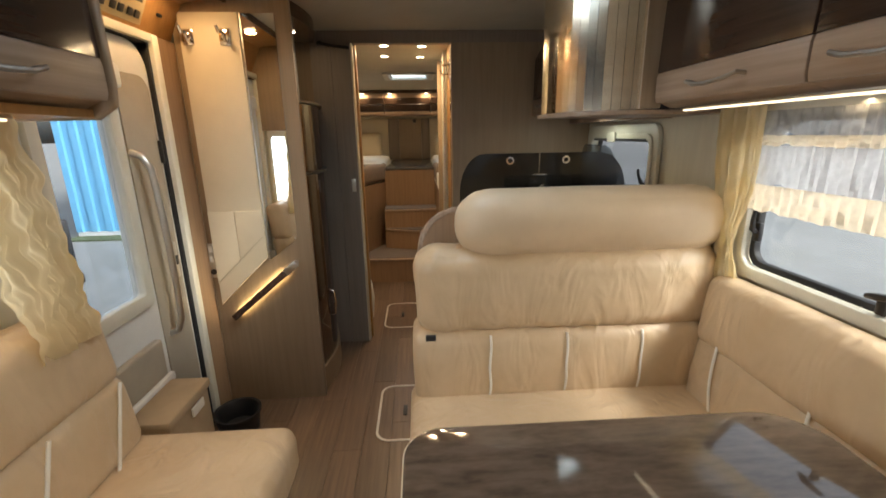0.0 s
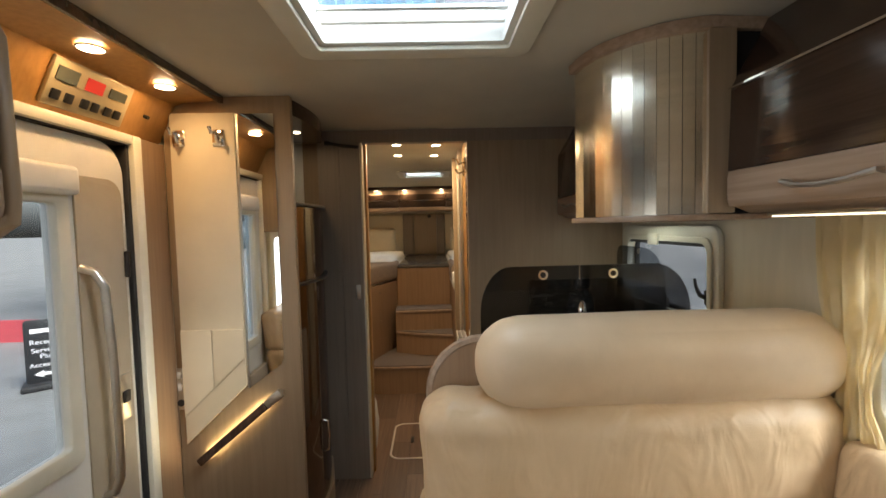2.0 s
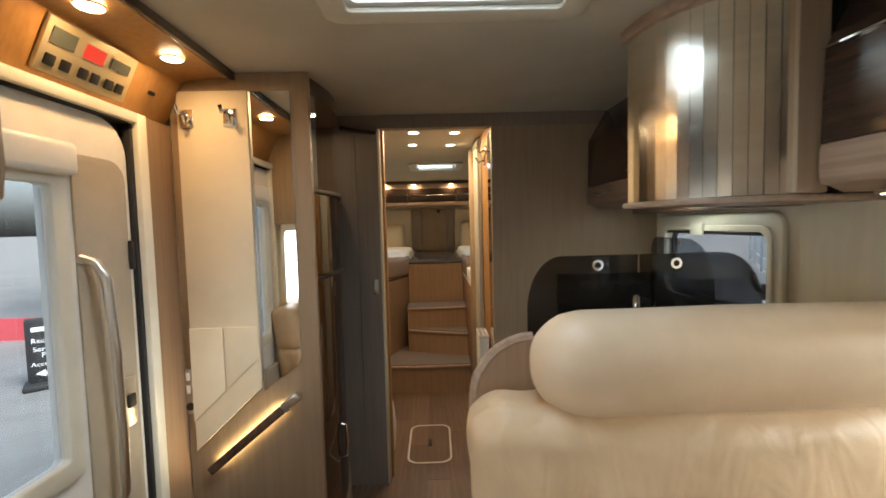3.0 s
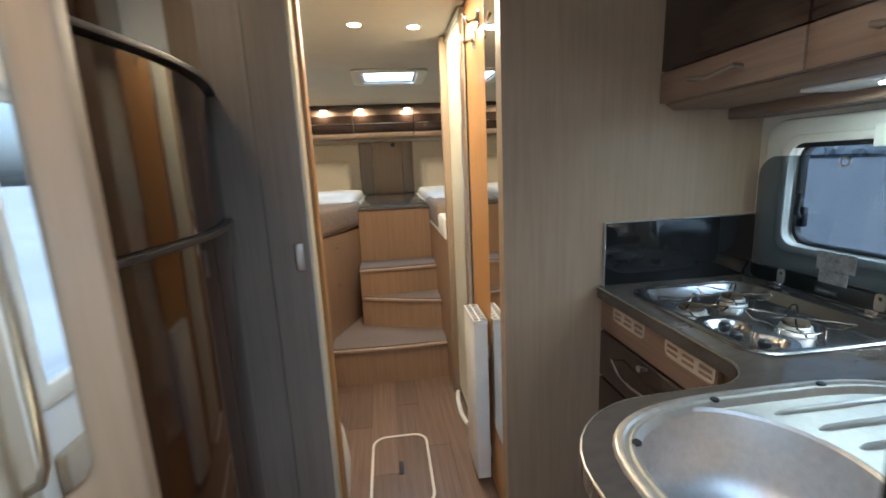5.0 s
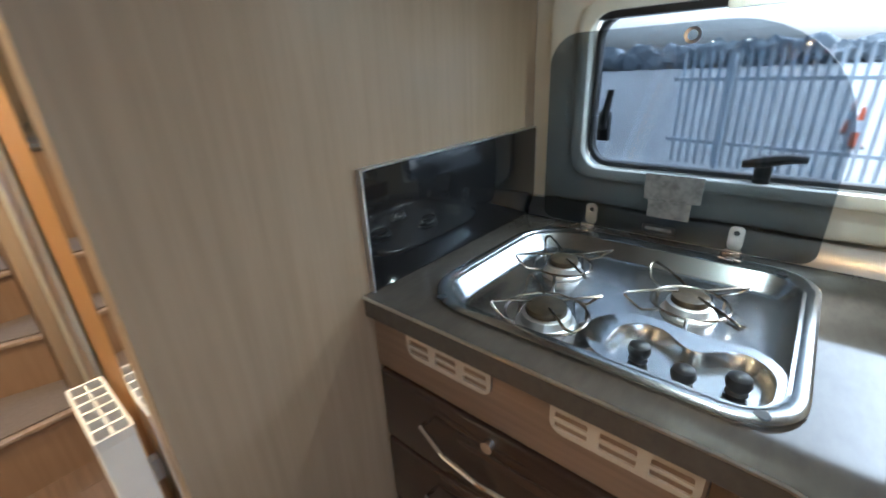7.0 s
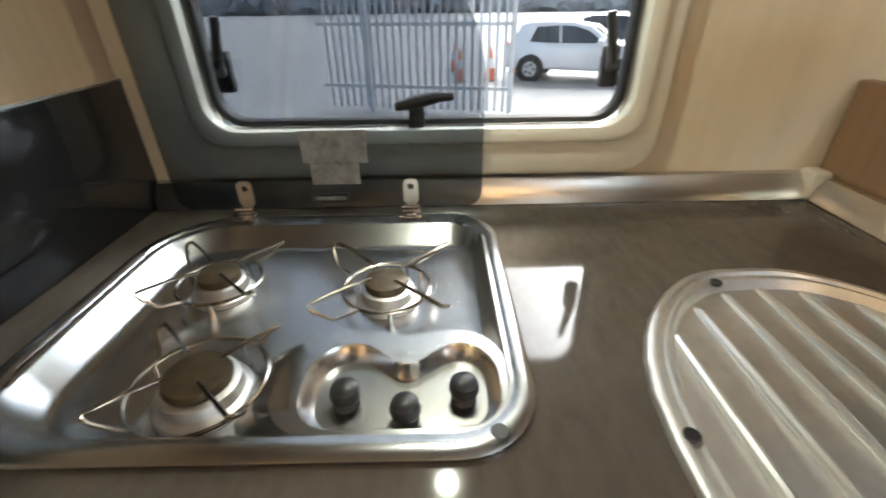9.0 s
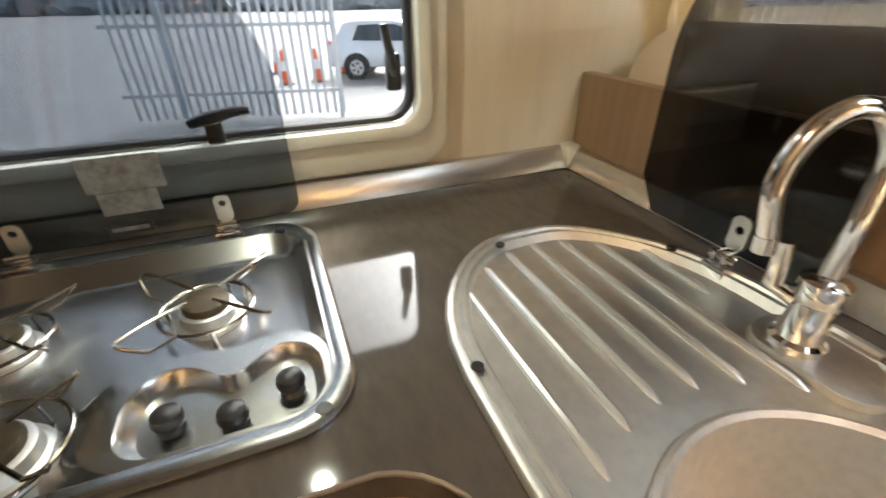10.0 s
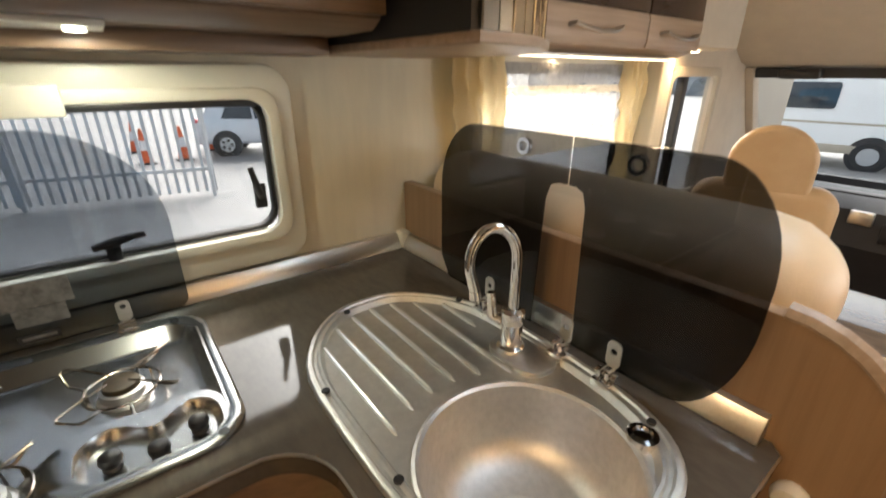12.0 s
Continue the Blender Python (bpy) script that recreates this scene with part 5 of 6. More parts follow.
    right += [(0.36 - 0.095 * math.sin(math.pi / 2 * k / 10), zl + 0.17 - 0.17 * math.cos(math.pi / 2 * k / 10)) for k in range(1, 11)]
    right += [(0.36 - 0.095 * math.cos(math.pi / 2 * k / 10), 1.155 + 0.145 * math.sin(math.pi / 2 * k / 10)) for k in range(11)]
    for pts, hx, name in ((left, 0.674, "drainer_lid"), (right, 0.458, "bowl_lid")):
        l = part(name, prism(pts, "y", 1.792, 1.797), SMOKED, s, "smoked glass lid standing open")
        part("grip_ring", lathe([(0.009, 0.0), (0.015, 0.0), (0.015, 0.009), (0.009, 0.009), (0.009, 0.0)], (hx, 1.790, 1.273), 20, "y", False), CHROME, l, "chrome grip ring")
    # tap
    t = thing("mixer_tap", (0.585, 1.87, z), "chrome swan-neck mixer tap", "tap")
    tx, ty = 0.602, 1.872
    part("base", lathe([(0.0, 0.006), (0.026, 0.006), (0.026, 0.014), (0.021, 0.018), (0.019, 0.06), (0.022, 0.064), (0.022, 0.085), (0.014, 0.09), (0.0, 0.09)], (tx, ty, z), 28), CHROME, t)
    sp = Vector((0.42, 0.91, 0)).normalized()
    arc = [(tx, ty, z + 0.08), (tx, ty, z + 0.175)]
    for k in range(1, 15):
        a = math.pi * 1.06 * k / 14
        c = Vector((tx, ty, 0)) + sp * 0.042
        p = c - sp * 0.042 * math.cos(a)
        arc.append((p.x, p.y, z + 0.185 + 0.062 * math.sin(a)))
    e = Vector(arc[-1])
    arc += [(e.x - sp.x * 0.006, e.y - sp.y * 0.006, e.z - 0.025), (e.x - sp.x * 0.010, e.y - sp.y * 0.010, e.z - 0.04)]
    part("spout", tube(arc, 0.0095, 14), CHROME, t)
    part("aerator", tube([arc[-1], (arc[-1][0] - 0.001, arc[-1][1] - 0.001, arc[-1][2] - 0.016)], 0.0105, 14), CHROME, t)
    part("lever", tube([(tx + 0.015, ty + 0.01, z + 0.06), (tx + 0.032, ty + 0.02, z + 0.068), (tx + 0.036, ty + 0.022, z + 0.115)], [0.011, 0.010, 0.008], 12), CHROME, t)


sink()

# ---- kitchen window ----
kw = thing("window_5", (XR, 2.42, 1.2), "cream-framed kitchen window with rounded corners", "window", "", "structure")
y0, y1, z0, z1 = KWIN
part("window_frame", ring(rrect(y0 - 0.052, y1 + 0.085, z0 - 0.075, z1 + 0.065, 0.06, 6), rrect(y0 + 0.004, y1 - 0.004, z0 + 0.004, z1 - 0.004, 0.045, 6), "x", XR - 0.024, XR - 0.001, 0.008), PLASTIC, kw)
part("inner_frame", ring(rrect(y0 - 0.018, y1 + 0.018, z0 - 0.018, z1 + 0.018, 0.05, 6), rrect(y0 + 0.006, y1 - 0.006, z0 + 0.006, z1 - 0.006, 0.045, 6), "x", XR - 0.034, XR - 0.0245, 0.004), PLASTIC, kw)
part("rubber_seal", ring(rrect(y0 + 0.004, y1 - 0.004, z0 + 0.004, z1 - 0.004, 0.045, 6), rrect(y0 + 0.014, y1 - 0.014, z0 + 0.014, z1 - 0.014, 0.042, 6), "x", XR + 0.004, XR + 0.03, 0.004), RUBBER, kw)
part("window_pane", box(XR + 0.031, XR + 0.034, y0, y1, z0, z1), GLASS_DIM, kw).visible_shadow = False
part("blind_rail", box(XR - 0.03, XR - 0.004, y0 + 0.01, y1 - 0.01, z1 - 0.02, z1 - 0.006, 0.003), BLACK, kw, "dark blind rail")
part("blind_pull", box(XR - 0.044, XR - 0.0345, 2.43, 2.52, z1 - 0.025, z1 + 0.028, 0.004), PLASTIC, kw, "cream blind pull")
window_catch(kw, 2.715, 1.125, -1)
window_catch(kw, 2.128, 1.125, 1)
sill_catch(kw, 2.425, 1.045)

# ---- corridor ----
SX = 0.335
structure("corridor_wall_right", joined(box(SX, SX + 0.04, BULK + 0.061, 3.47, 0.0, TOP - 0.001)), LIT_HONEY, "honey wood corridor wall with a mirror", "wall")
structure("corridor_pillar", box(0.285, 0.36, 3.90, 3.96, 0.0, TOP - 0.001, 0.004), WOOD, "oak pillar where the bedroom begins", "trim")
cm = thing("corridor_mirror", (SX, 3.03, 1.1), "narrow tall corridor mirror", "mirror")
part("mirror_glass", box(SX - 0.006, SX - 0.001, BULK + 0.075, 3.115, 0.30, 1.90), MIRROR, cm, smooth=False)
for z in (1.83, 1.78):
    hk = thing("coat_hook", (SX, 3.24, z), "chrome coat hook in the corridor", "coat hook", "corridor hooks")
    part("plate", box(SX - 0.007, SX - 0.001, 3.20 + (1.83 - z) * 1.5, 3.24 + (1.83 - z) * 1.5, z - 0.03, z + 0.03, 0.003), CHROME, hk)
    part("prong", tube([(SX - 0.007, 3.22 + (1.83 - z) * 1.5, z), (SX - 0.04, 3.22 + (1.83 - z) * 1.5, z - 0.012), (SX - 0.055, 3.22 + (1.83 - z) * 1.5, z + 0.02)], 0.007), CHROME, hk)
rad = thing("panel_radiator", (0.285, 3.22, 0.05), "slim white panel radiator with a slotted top", "radiator")
part("body", box(0.263, 0.318, 3.125, 3.325, 0.045, 0.712, 0.004), WHITE, rad)
part("top_grille", ring(rrect(0.262, 0.319, 3.124, 3.326, 0.004, 2), rrect(0.267, 0.314, 3.129, 3.321, 0.003, 2), "z", 0.7125, 0.732), WHITE, rad)
for k in range(1, 6):
    part("grille_bar", box(0.267, 0.314, 3.129 + 0.032 * k - 0.003, 3.129 + 0.032 * k + 0.003, 0.7126, 0.731), WHITE, rad)
part("grille_bar", box(0.288, 0.293, 3.129, 3.321, 0.7126, 0.730), WHITE, rad)
# black sheet in place of the shade down between the grille bars
part("inside_shade", box(0.268, 0.313, 3.130, 3.320, 0.7121, 0.7135), BLACK, rad)
part("bracket", box(0.3185, 0.3345, 3.18, 3.20, 0.55, 0.60), WHITE, rad)
part("bracket", box(0.3185, 0.3345, 3.18, 3.20, 0.10, 0.15), WHITE, rad)
shower = thing("shower_door", (0.33, 3.7, 0), "frosted shower door with an aluminium edge", "shower door")
part("panel", box(0.318, 0.33, 3.48, 3.89, 0.05, 1.93), FROST, shower)
part("edge_profile", box(0.308, 0.3175, 3.475, 3.505, 0.05, 1.93, 0.002), ALU, shower)
part("top_track", box(0.308, 0.345, 3.475, 3.895, 1.931, 1.955), ALU, shower)
part("floor_track", tube([(0.30, 3.56, 0.012), (0.285, 3.66, 0.012), (0.29, 3.80, 0.012), (0.305, 3.89, 0.012)], 0.012, 8), WHITE, shower)
structure("shower_back", box(0.345, XR - 0.002, 3.471, 3.90, 0.0, TOP - 0.001), FROST, "pale shower cubicle wall", "wall")

# left of the corridor: washroom niche
structure("washroom_back", box(XL + 0.002, -0.60, BULK + 0.061, 3.93, 0.0, TOP - 0.001), WHITE, "white washroom wall", "wall")
structure("washroom_post", box(-0.30, -0.246, BULK + 0.061, BULK + 0.11, 0.0, TOP - 0.001, 0.004), LIT_HONEY, "honey wood post beside the washroom", "trim")
structure("washroom_partition", box(-0.60, -0.30, BULK + 0.066, BULK + 0.098, 0.0, TOP - 0.001), WOOD, "oak washroom partition", "wall")
basin = thing("washroom_pedestal", (-0.33, 3.08, 0), "white curved plastic washroom pedestal", "pedestal")
part("shell", lathe([(0.0, 0.0), (0.075, 0.0), (0.105, 0.10), (0.118, 0.24), (0.105, 0.36), (0.07, 0.45), (0.04, 0.475), (0.0, 0.478)], (-0.355, 3.08, 0.0), 28), WHITE, basin)
for x, y in ((-0.10, 3.31), (0.155, 3.34), (-0.125, 3.715), (0.145, 3.75)):
    downlight(x, y, TOP - 0.0005, 5.0, 0.028)

# ---- bedroom ----
AX0, AX1 = -0.25, 0.275
def steps():
    lo = [(-0.455, 4.13), (0.285, 4.12), (0.285, 4.74), (-0.25, 4.74), (-0.43, 4.30)]
    s = thing("steps", (0, 4.4, 0), "three carpeted wooden steps up to the beds", "steps", "", "structure")
    def tread(z0, z1, fl, fr, ml, mr, left):
        pts = [(left, fl), ((left + AX1) / 2, (fl + fr) / 2 - 0.012), (AX1 + 0.008, fr), (AX1 + 0.008, 4.752), (AX0 - 0.002, 4.752)] + ([(left, fl + 0.18)] if left < -0.3 else [])
        part("riser", prism([(x, y + 0.015) if y < 4.7 else (x, y) for x, y in pts], "z", z0, z1 - 0.022), BEDWOOD, s)
        t = part("tread", prism(pts, "z", z1 - 0.021, z1 - 0.005, 0.004), WOODX, s)
        part("carpet", prism([(x, y + 0.02) if y < 4.7 else (x, y - 0.001) for x, y in pts], "z", z1 - 0.0045, z1 + 0.004, 0.003), CARPET, t, "brown carpet")
    tread(0.0, 0.24, 4.11, 4.10, 0, 0, -0.44)
    tread(0.244, 0.45, 4.50, 4.31, 0, 0, AX0 - 0.002)
    tread(0.454, 0.645, 4.50, 4.52, 0, 0, AX0 - 0.002)


steps()
structure("aisle_riser", box(AX0, AX1, 4.755, 4.775, 0.3, 1.02), BEDWOOD, "oak riser below the rear platform", "wall")
structure("rear_platform", box(AX0 - 0.004, AX1 + 0.004, 4.745, 6.59, 1.021, 1.04, 0.004), WORKTOP, "dark platform between the beds", "platform")
BZ = 1.0
def bed(x0, x1, sgn, label):
    b = thing("single_bed", ((x0 + x1) / 2, 5.2, 0), label, "bed", "rear single beds")
    yf = 4.02 if sgn < 0 else 4.10
    base = [(x0, 4.02), (-0.44, 4.02), (-0.43, 4.30), (x1, 4.75), (x1, 6.59), (x0, 6.59)] if sgn < 0 else [(x1, 3.965), (0.288, 3.965), (0.286, 4.75), (x0, 4.76), (x0, 6.59), (x1, 6.59)]
    part("base", prism(base, "z", 0.0, 0.90), BEDWOOD, b, "oak bed base")
    mat_pts = [(x, y) for x, y in base]
    part("mattress", prism([(x + (0.01 if x == x0 else -0.01), y + (0.02 if y < 5 else -0.01)) for x, y in mat_pts], "z", 0.902, 1.03, 0.03, 4), LINEN, b, "white mattress")
    xa, xb = (x0 + 0.05, x1 - 0.02) if sgn < 0 else (x0 + 0.02, x1 - 0.05)
    part("duvet", cushion(xa, xb, 4.75, 6.2, 1.0, 1.115, 0.05, (0, 0, 0.015), 0.012, 14, 4.0), LINEN, b, "white quilt")
    cover = [(x0 + 0.02, 4.03), (-0.45, 4.03), (-0.432, 4.29), (-0.245, 4.73), (-0.245, 5.0), (x0 + 0.02, 5.0)] if sgn < 0 else [(x1 - 0.02, 4.25), (0.275, 4.25), (0.270, 5.0), (x1 - 0.02, 5.0)]
    part("blanket", prism(cover, "z", 0.915, 1.088, 0.035, 4), BLANKET, b, "taupe blanket over the foot end")
    if sgn < 0:
        for zz in (0.83, 0.58):
            part("knob", disc((-0.385, 4.40, zz), 0.009, 0.012, "x", 12), CHROME, b)
    p = thing("pillow", ((x0 + x1) / 2, 6.35, 1.1), "cream upright pillow against the rear wall", "pillow", "pillows")
    part("cover", cushion(xa + 0.05, xb - 0.12 if sgn < 0 else xb - 0.05, 6.37, 6.49, 1.06, 1.42, 0.055, (0, 0.03, 0), 0.01, 10, 5.0), PADDING, p)


bed(XL + 0.003, AX0 - 0.005, -1, "rear single bed with white linen and a taupe blanket")
bed(AX1 + 0.005, XR - 0.003, 1, "rear single bed with white linen on an oak base")
hb = thing("rear_wall_cladding", (0, 6.58, 1.3), "oak centre panel between dark uprights on the rear wall", "panel")
part("centre", box(-0.155, 0.165, 6.562, 6.597, 1.041, 1.61, 0.004), WOOD, hb)
part("upright", box(-0.305, -0.158, 6.545, 6.598, 1.041, 1.61, 0.004), GREYWOOD, hb)
part("upright", box(0.168, 0.285, 6.545, 6.598, 1.041, 1.61, 0.004), GREYWOOD, hb)
part("reading_lamp", disc((0.07, 6.561, 1.575), 0.025, -0.04, "y", 16), BLACK, hb)
for a, b in ((XL + 0.004, -0.33), (-0.327, 0.30), (0.303, XR - 0.004)):
    l = thing("rear_locker", ((a + b) / 2, 6.4, 1.7), "rear overhead locker with dark gloss front and lit edge", "locker", "rear lockers")
    part("body", box(a, b, 6.30, 6.598, 1.64, 1.963), WOODX, l)
    part("front", box(a + 0.003, b - 0.003, 6.282, 6.2995, 1.695, 1.87, 0.004), DARKGLOSS, l, "dark gloss front")
    part("chrome_line", box(a + 0.003, b - 0.003, 6.279, 6.2815, 1.782, 1.788), CHROME, l)
    part("lower_rail", box(a + 0.003, b - 0.003, 6.284, 6.2995, 1.642, 1.692, 0.004), WOODX, l, "oak rail")
    part("valance", box(a, b, 6.20, 6.2995, 1.925, 1.963, 0.004), DARKZ, l)
structure("headboard_left", box(XL + 0.003, -0.307, 6.56, 6.598, 1.10, 1.60, 0.01), PADDING, "beige padded headboard", "headboard")
structure("headboard_right", box(0.288, XR - 0.003, 6.56, 6.598, 1.10, 1.60, 0.01), PADDING, "beige padded headboard", "headboard")
for x in (-0.62, -0.245, 0.24, 0.70):
    downlight(x, 6.245, 1.9245, 2.2, 0.028)

# ---- floor planks and hatches ----
plank_mesh = {}
def plank(w, l):
    key = (round(w, 3), round(l, 3))
    if key not in plank_mesh:
        plank_mesh[key] = mesh_of("plank", box(0.0006, w - 0.0006, 0.0008, l - 0.0008, -0.006, 0.0, 0.0008, 1), PLANK, False)
    return plank_mesh[key]


xs = -0.957
col_n = 0
while xs < 1.0:
    w = min(0.128, 1.18 - xs)
    y = -0.9 - (col_n * 0.37) % 0.9
    while y < 4.12:
        ob = new("plank", plank(w, 0.92))
        ob.parent = floor
        ob.location = (xs, y, 0.0)
        y += 0.92
    xs += 0.128
    col_n += 1


def floor_hatch(x0, x1, y0, y1):
    h = thing("floor_hatch", ((x0 + x1) / 2, (y0 + y1) / 2, 0), "floor hatch with a pale rounded outline and dark pull", "floor hatch", "floor hatches", "structure")
    part("outline", ring(rrect(x0, x1, y0, y1, 0.07, 8), rrect(x0 + 0.012, x1 - 0.012, y0 + 0.012, y1 - 0.012, 0.06, 8), "z", 0.0005, 0.004, 0.001), HATCHLINE, h)
    c = (x0 + x1) / 2
    m = (y0 + y1) / 2
    part("pull", box(c - 0.011, c + 0.011, m - 0.042, m + 0.042, 0.0005, 0.004, 0.001), BLACK, h)


floor_hatch(-0.185, 0.085, 3.07, 3.55)
floor_hatch(-0.135, 0.14, 1.85, 2.31)

# ---- cab ----
structure("cab_headliner", joined(prism([(0.42, 1.965), (0.42, 1.99), (-0.46, 1.50), (-0.44, 1.42), (-0.30, 1.45), (-0.05, 1.60)], "x", -0.95, 1.18)), CABLINER, "beige sloping cab headliner", "ceiling")
structure("wall_cab_right", wall("x", 1.13, 1.16, -1.2, 0.44, 0.0, 1.75, [(-0.02, 0.42, 0.83, 1.39)]), CABLINER, "grey-beige cab side", "wall")
structure("wall_cab_left", wall("x", -0.95, -0.92, -1.2, 0.20, 0.0, 1.75, [(-0.52, 0.15, 0.83, 1.39)]), CABLINER, "grey-beige cab side", "wall")
structure("pillar_trim", box(1.10, XR, 0.442, 0.54, 0.0, 1.477, 0.01, 3), WALL, "cream pillar behind the cab", "trim")
structure("cab_front", box(-0.95, 1.16, -1.25, -1.2, -0.06, 0.80), CABGREY, "dark cab bulkhead", "wall")
gw = thing("window_6", (1.13, 0, 1.1), "cab door window with a quarter light", "window", "", "structure")
part("pane", box(1.143, 1.147, -0.02, 0.42, 0.83, 1.39), GLASS, gw).visible_shadow = False
part("divider", box(1.118, 1.15, 0.255, 0.30, 0.83, 1.39, 0.004), BLACK, gw)
part("trim_rail", ring(rrect(-0.05, 0.438, 0.80, 1.42, 0.04), rrect(-0.015, 0.415, 0.84, 1.38, 0.03), "x", 1.105, 1.129, 0.004), GREYPANEL, gw)
ws = thing("windscreen", (0.1, -0.8, 1.1), "wide raked windscreen", "windscreen", "", "structure")
part("pane", prism([(-0.90, 0.76), (-0.895, 0.76), (-0.435, 1.43), (-0.44, 1.43)], "x", -0.93, 1.14), GLASS, ws).visible_shadow = False
for x in (-0.95, 1.09):
    part("pillar", prism([(-0.93, 0.74), (-0.84, 0.74), (-0.37, 1.42), (-0.46, 1.44)], "x", x, x + 0.07, 0.01), CABLINER, ws)
part("visor_band", prism([(-0.47, 1.40), (-0.45, 1.375), (-0.41, 1.375), (-0.39, 1.42)], "x", -0.88, 1.09, 0.006), CABGREY, ws, "dark sun visor band")
part("mirror_pod", cushion(0.80, 0.98, -0.42, -0.36, 1.37, 1.42, 0.02, wrinkle=0, cuts=6), BLACK, ws)
structure("cab_header", box(0.91, XR - 0.003, 0.36, 0.695, 1.478, TOP - 0.002, 0.01), CABLINER, "pale header box closing the locker row", "trim")
downlight(1.04, 0.44, 1.4775, 1.2, 0.025, label="small round cab roof lamp with a warm glow")
# unseen fill lamp in the left cab opening, adds light from the front
lamp_rect((-0.938, -0.18, 1.11), (0, -0.1, 1.05), 0.5, 0.6, 7, (0.92, 0.96, 1.0))
dash = thing("dashboard", (0.1, -0.9, 0.4), "dark plastic dashboard with a radio", "dashboard")
part("body", prism([(-1.19, 0.0), (-1.19, 0.76), (-0.95, 0.79), (-0.70, 0.79), (-0.62, 0.74), (-0.60, 0.55), (-0.70, 0.40), (-0.80, 0.0)], "x", -0.91, 1.125, 0.02, 3), CABGREY, dash)
part("radio", box(0.20, 0.42, -0.605, -0.585, 0.60, 0.70, 0.004), BLACK, dash, "black radio")
part("display", box(0.23, 0.39, -0.5849, -0.582, 0.63, 0.685), LCD, dash)
part("air_vent", box(0.46, 0.56, -0.615, -0.59, 0.67, 0.745, 0.01), ALU, dash, "silver-edged air vent")
part("top_tray", box(-0.7, 0.9, -0.84, -0.76, 0.785, 0.80, 0.006), CABGREY, dash)
dm = thing("door_mirror", (1.3, -0.75, 0.74), "black outside door mirror beyond the cab window", "door mirror")
part("housing", cushion(1.22, 1.40, -0.80, -0.71, 0.66, 0.84, 0.04, wrinkle=0, cuts=8), BLACK, dm)
part("stalk", tube([(1.17, -0.72, 0.68), (1.26, -0.75, 0.70)], 0.02), BLACK, dm)


def cab_seat(cx, cy, turn, label):
    s = thing("cab_seat", (cx, cy, 0), label, "cab seat", "cab seats")
    m = Matrix.Translation((cx, cy, 0)) @ Matrix.Rotation(radians(turn), 4, "Z")
    part("pedestal", moved(box(-0.19, 0.19, -0.19, 0.19, 0.0, 0.34, 0.02), m), CABGREY, s)
    part("seat_cushion", moved(cushion(-0.25, 0.25, -0.26, 0.28, 0.341, 0.50, 0.06, (0, 0, 0.01), 0.005, 12), m), CABLEATHER, s)
    b = prism(rrect(-0.25, 0.25, 0.46, 0.99, 0.09, 8), "y", -0.32, -0.20, 0.045, 4)
    head = prism(rrect(-0.145, 0.145, 0.90, 1.21, (0.02, 0.02, 0.14, 0.14), 10), "y", -0.315, -0.215, 0.04, 4)
    part("backrest", moved(b, m), CABLEATHER, s)
    part("headrest", moved(head, m), CABLEATHER, s)
    for sx in (-0.29, 0.245):
        part("armrest", moved(cushion(sx, sx + 0.06, -0.22, 0.15, 0.62, 0.69, 0.028, wrinkle=0.002, cuts=8), m), CABLEATHER, s)


cab_seat(0.80, 0.07, 200, "tan leather captain seat in the cab")
cab_seat(-0.58, -0.28, 180, "tan leather captain seat in the cab")

# ---- outside ----
GZ = -0.72
ground = structure("ground", joined(prism([(900 * math.cos(2 * math.pi * k / 48), 900 * math.sin(2 * math.pi * k / 48)) for k in range(48)], "z", GZ - 0.3, GZ)), ASPHALT, "pale wet tarmac yard", "ground", False)

# blue clad building on the entrance side
bld = thing("industrial_building", (-3.8, 15, GZ), "blue profiled-metal industrial building", "building")
prof = []
x = -7.6
while x < 0.0:
    prof += [(x, 10.0), (x + 0.13, 10.0), (x + 0.15, 10.05), (x + 0.31, 10.05)]
    x += 0.33
part("wall", prism([*prof, (x, 20.0), (-7.6, 20.0)], "z", GZ + 0.12, 6.6), BLUECLAD, bld, smooth=False)
part("base_course", box(-7.58, x, 10.02, 19.9, GZ, GZ + 0.119), GALV, bld)
part("roof", box(-7.8, x + 0.2, 9.85, 20.2, 6.601, 6.8), GALV, bld)
structure("verge", box(-7.6, 0, 9.55, 10.0, GZ, GZ + 0.03), GRASS, "narrow mossy grass verge", "ground")

def text_lines(lines, parent, m, size):
    """Raised lettering in the built-in font, as meshes."""
    for word, dy, mat, s in lines:
        cu = bpy.data.curves.new("lettering", "FONT")
        cu.body, cu.size, cu.align_x, cu.extrude = word, size * s, "CENTER", 0.001
        tmp = bpy.data.objects.new("tmp", cu)
        me = bpy.data.meshes.new_from_object(tmp)
        bpy.data.objects.remove(tmp)
        me.transform(m @ Matrix.Translation((0, dy, 0)))
        me.materials.append(mat)
        ob = new("lettering", me)
        ob.parent = parent
        ob.matrix_parent_inverse = Matrix.Translation(-Vector(parent.location))


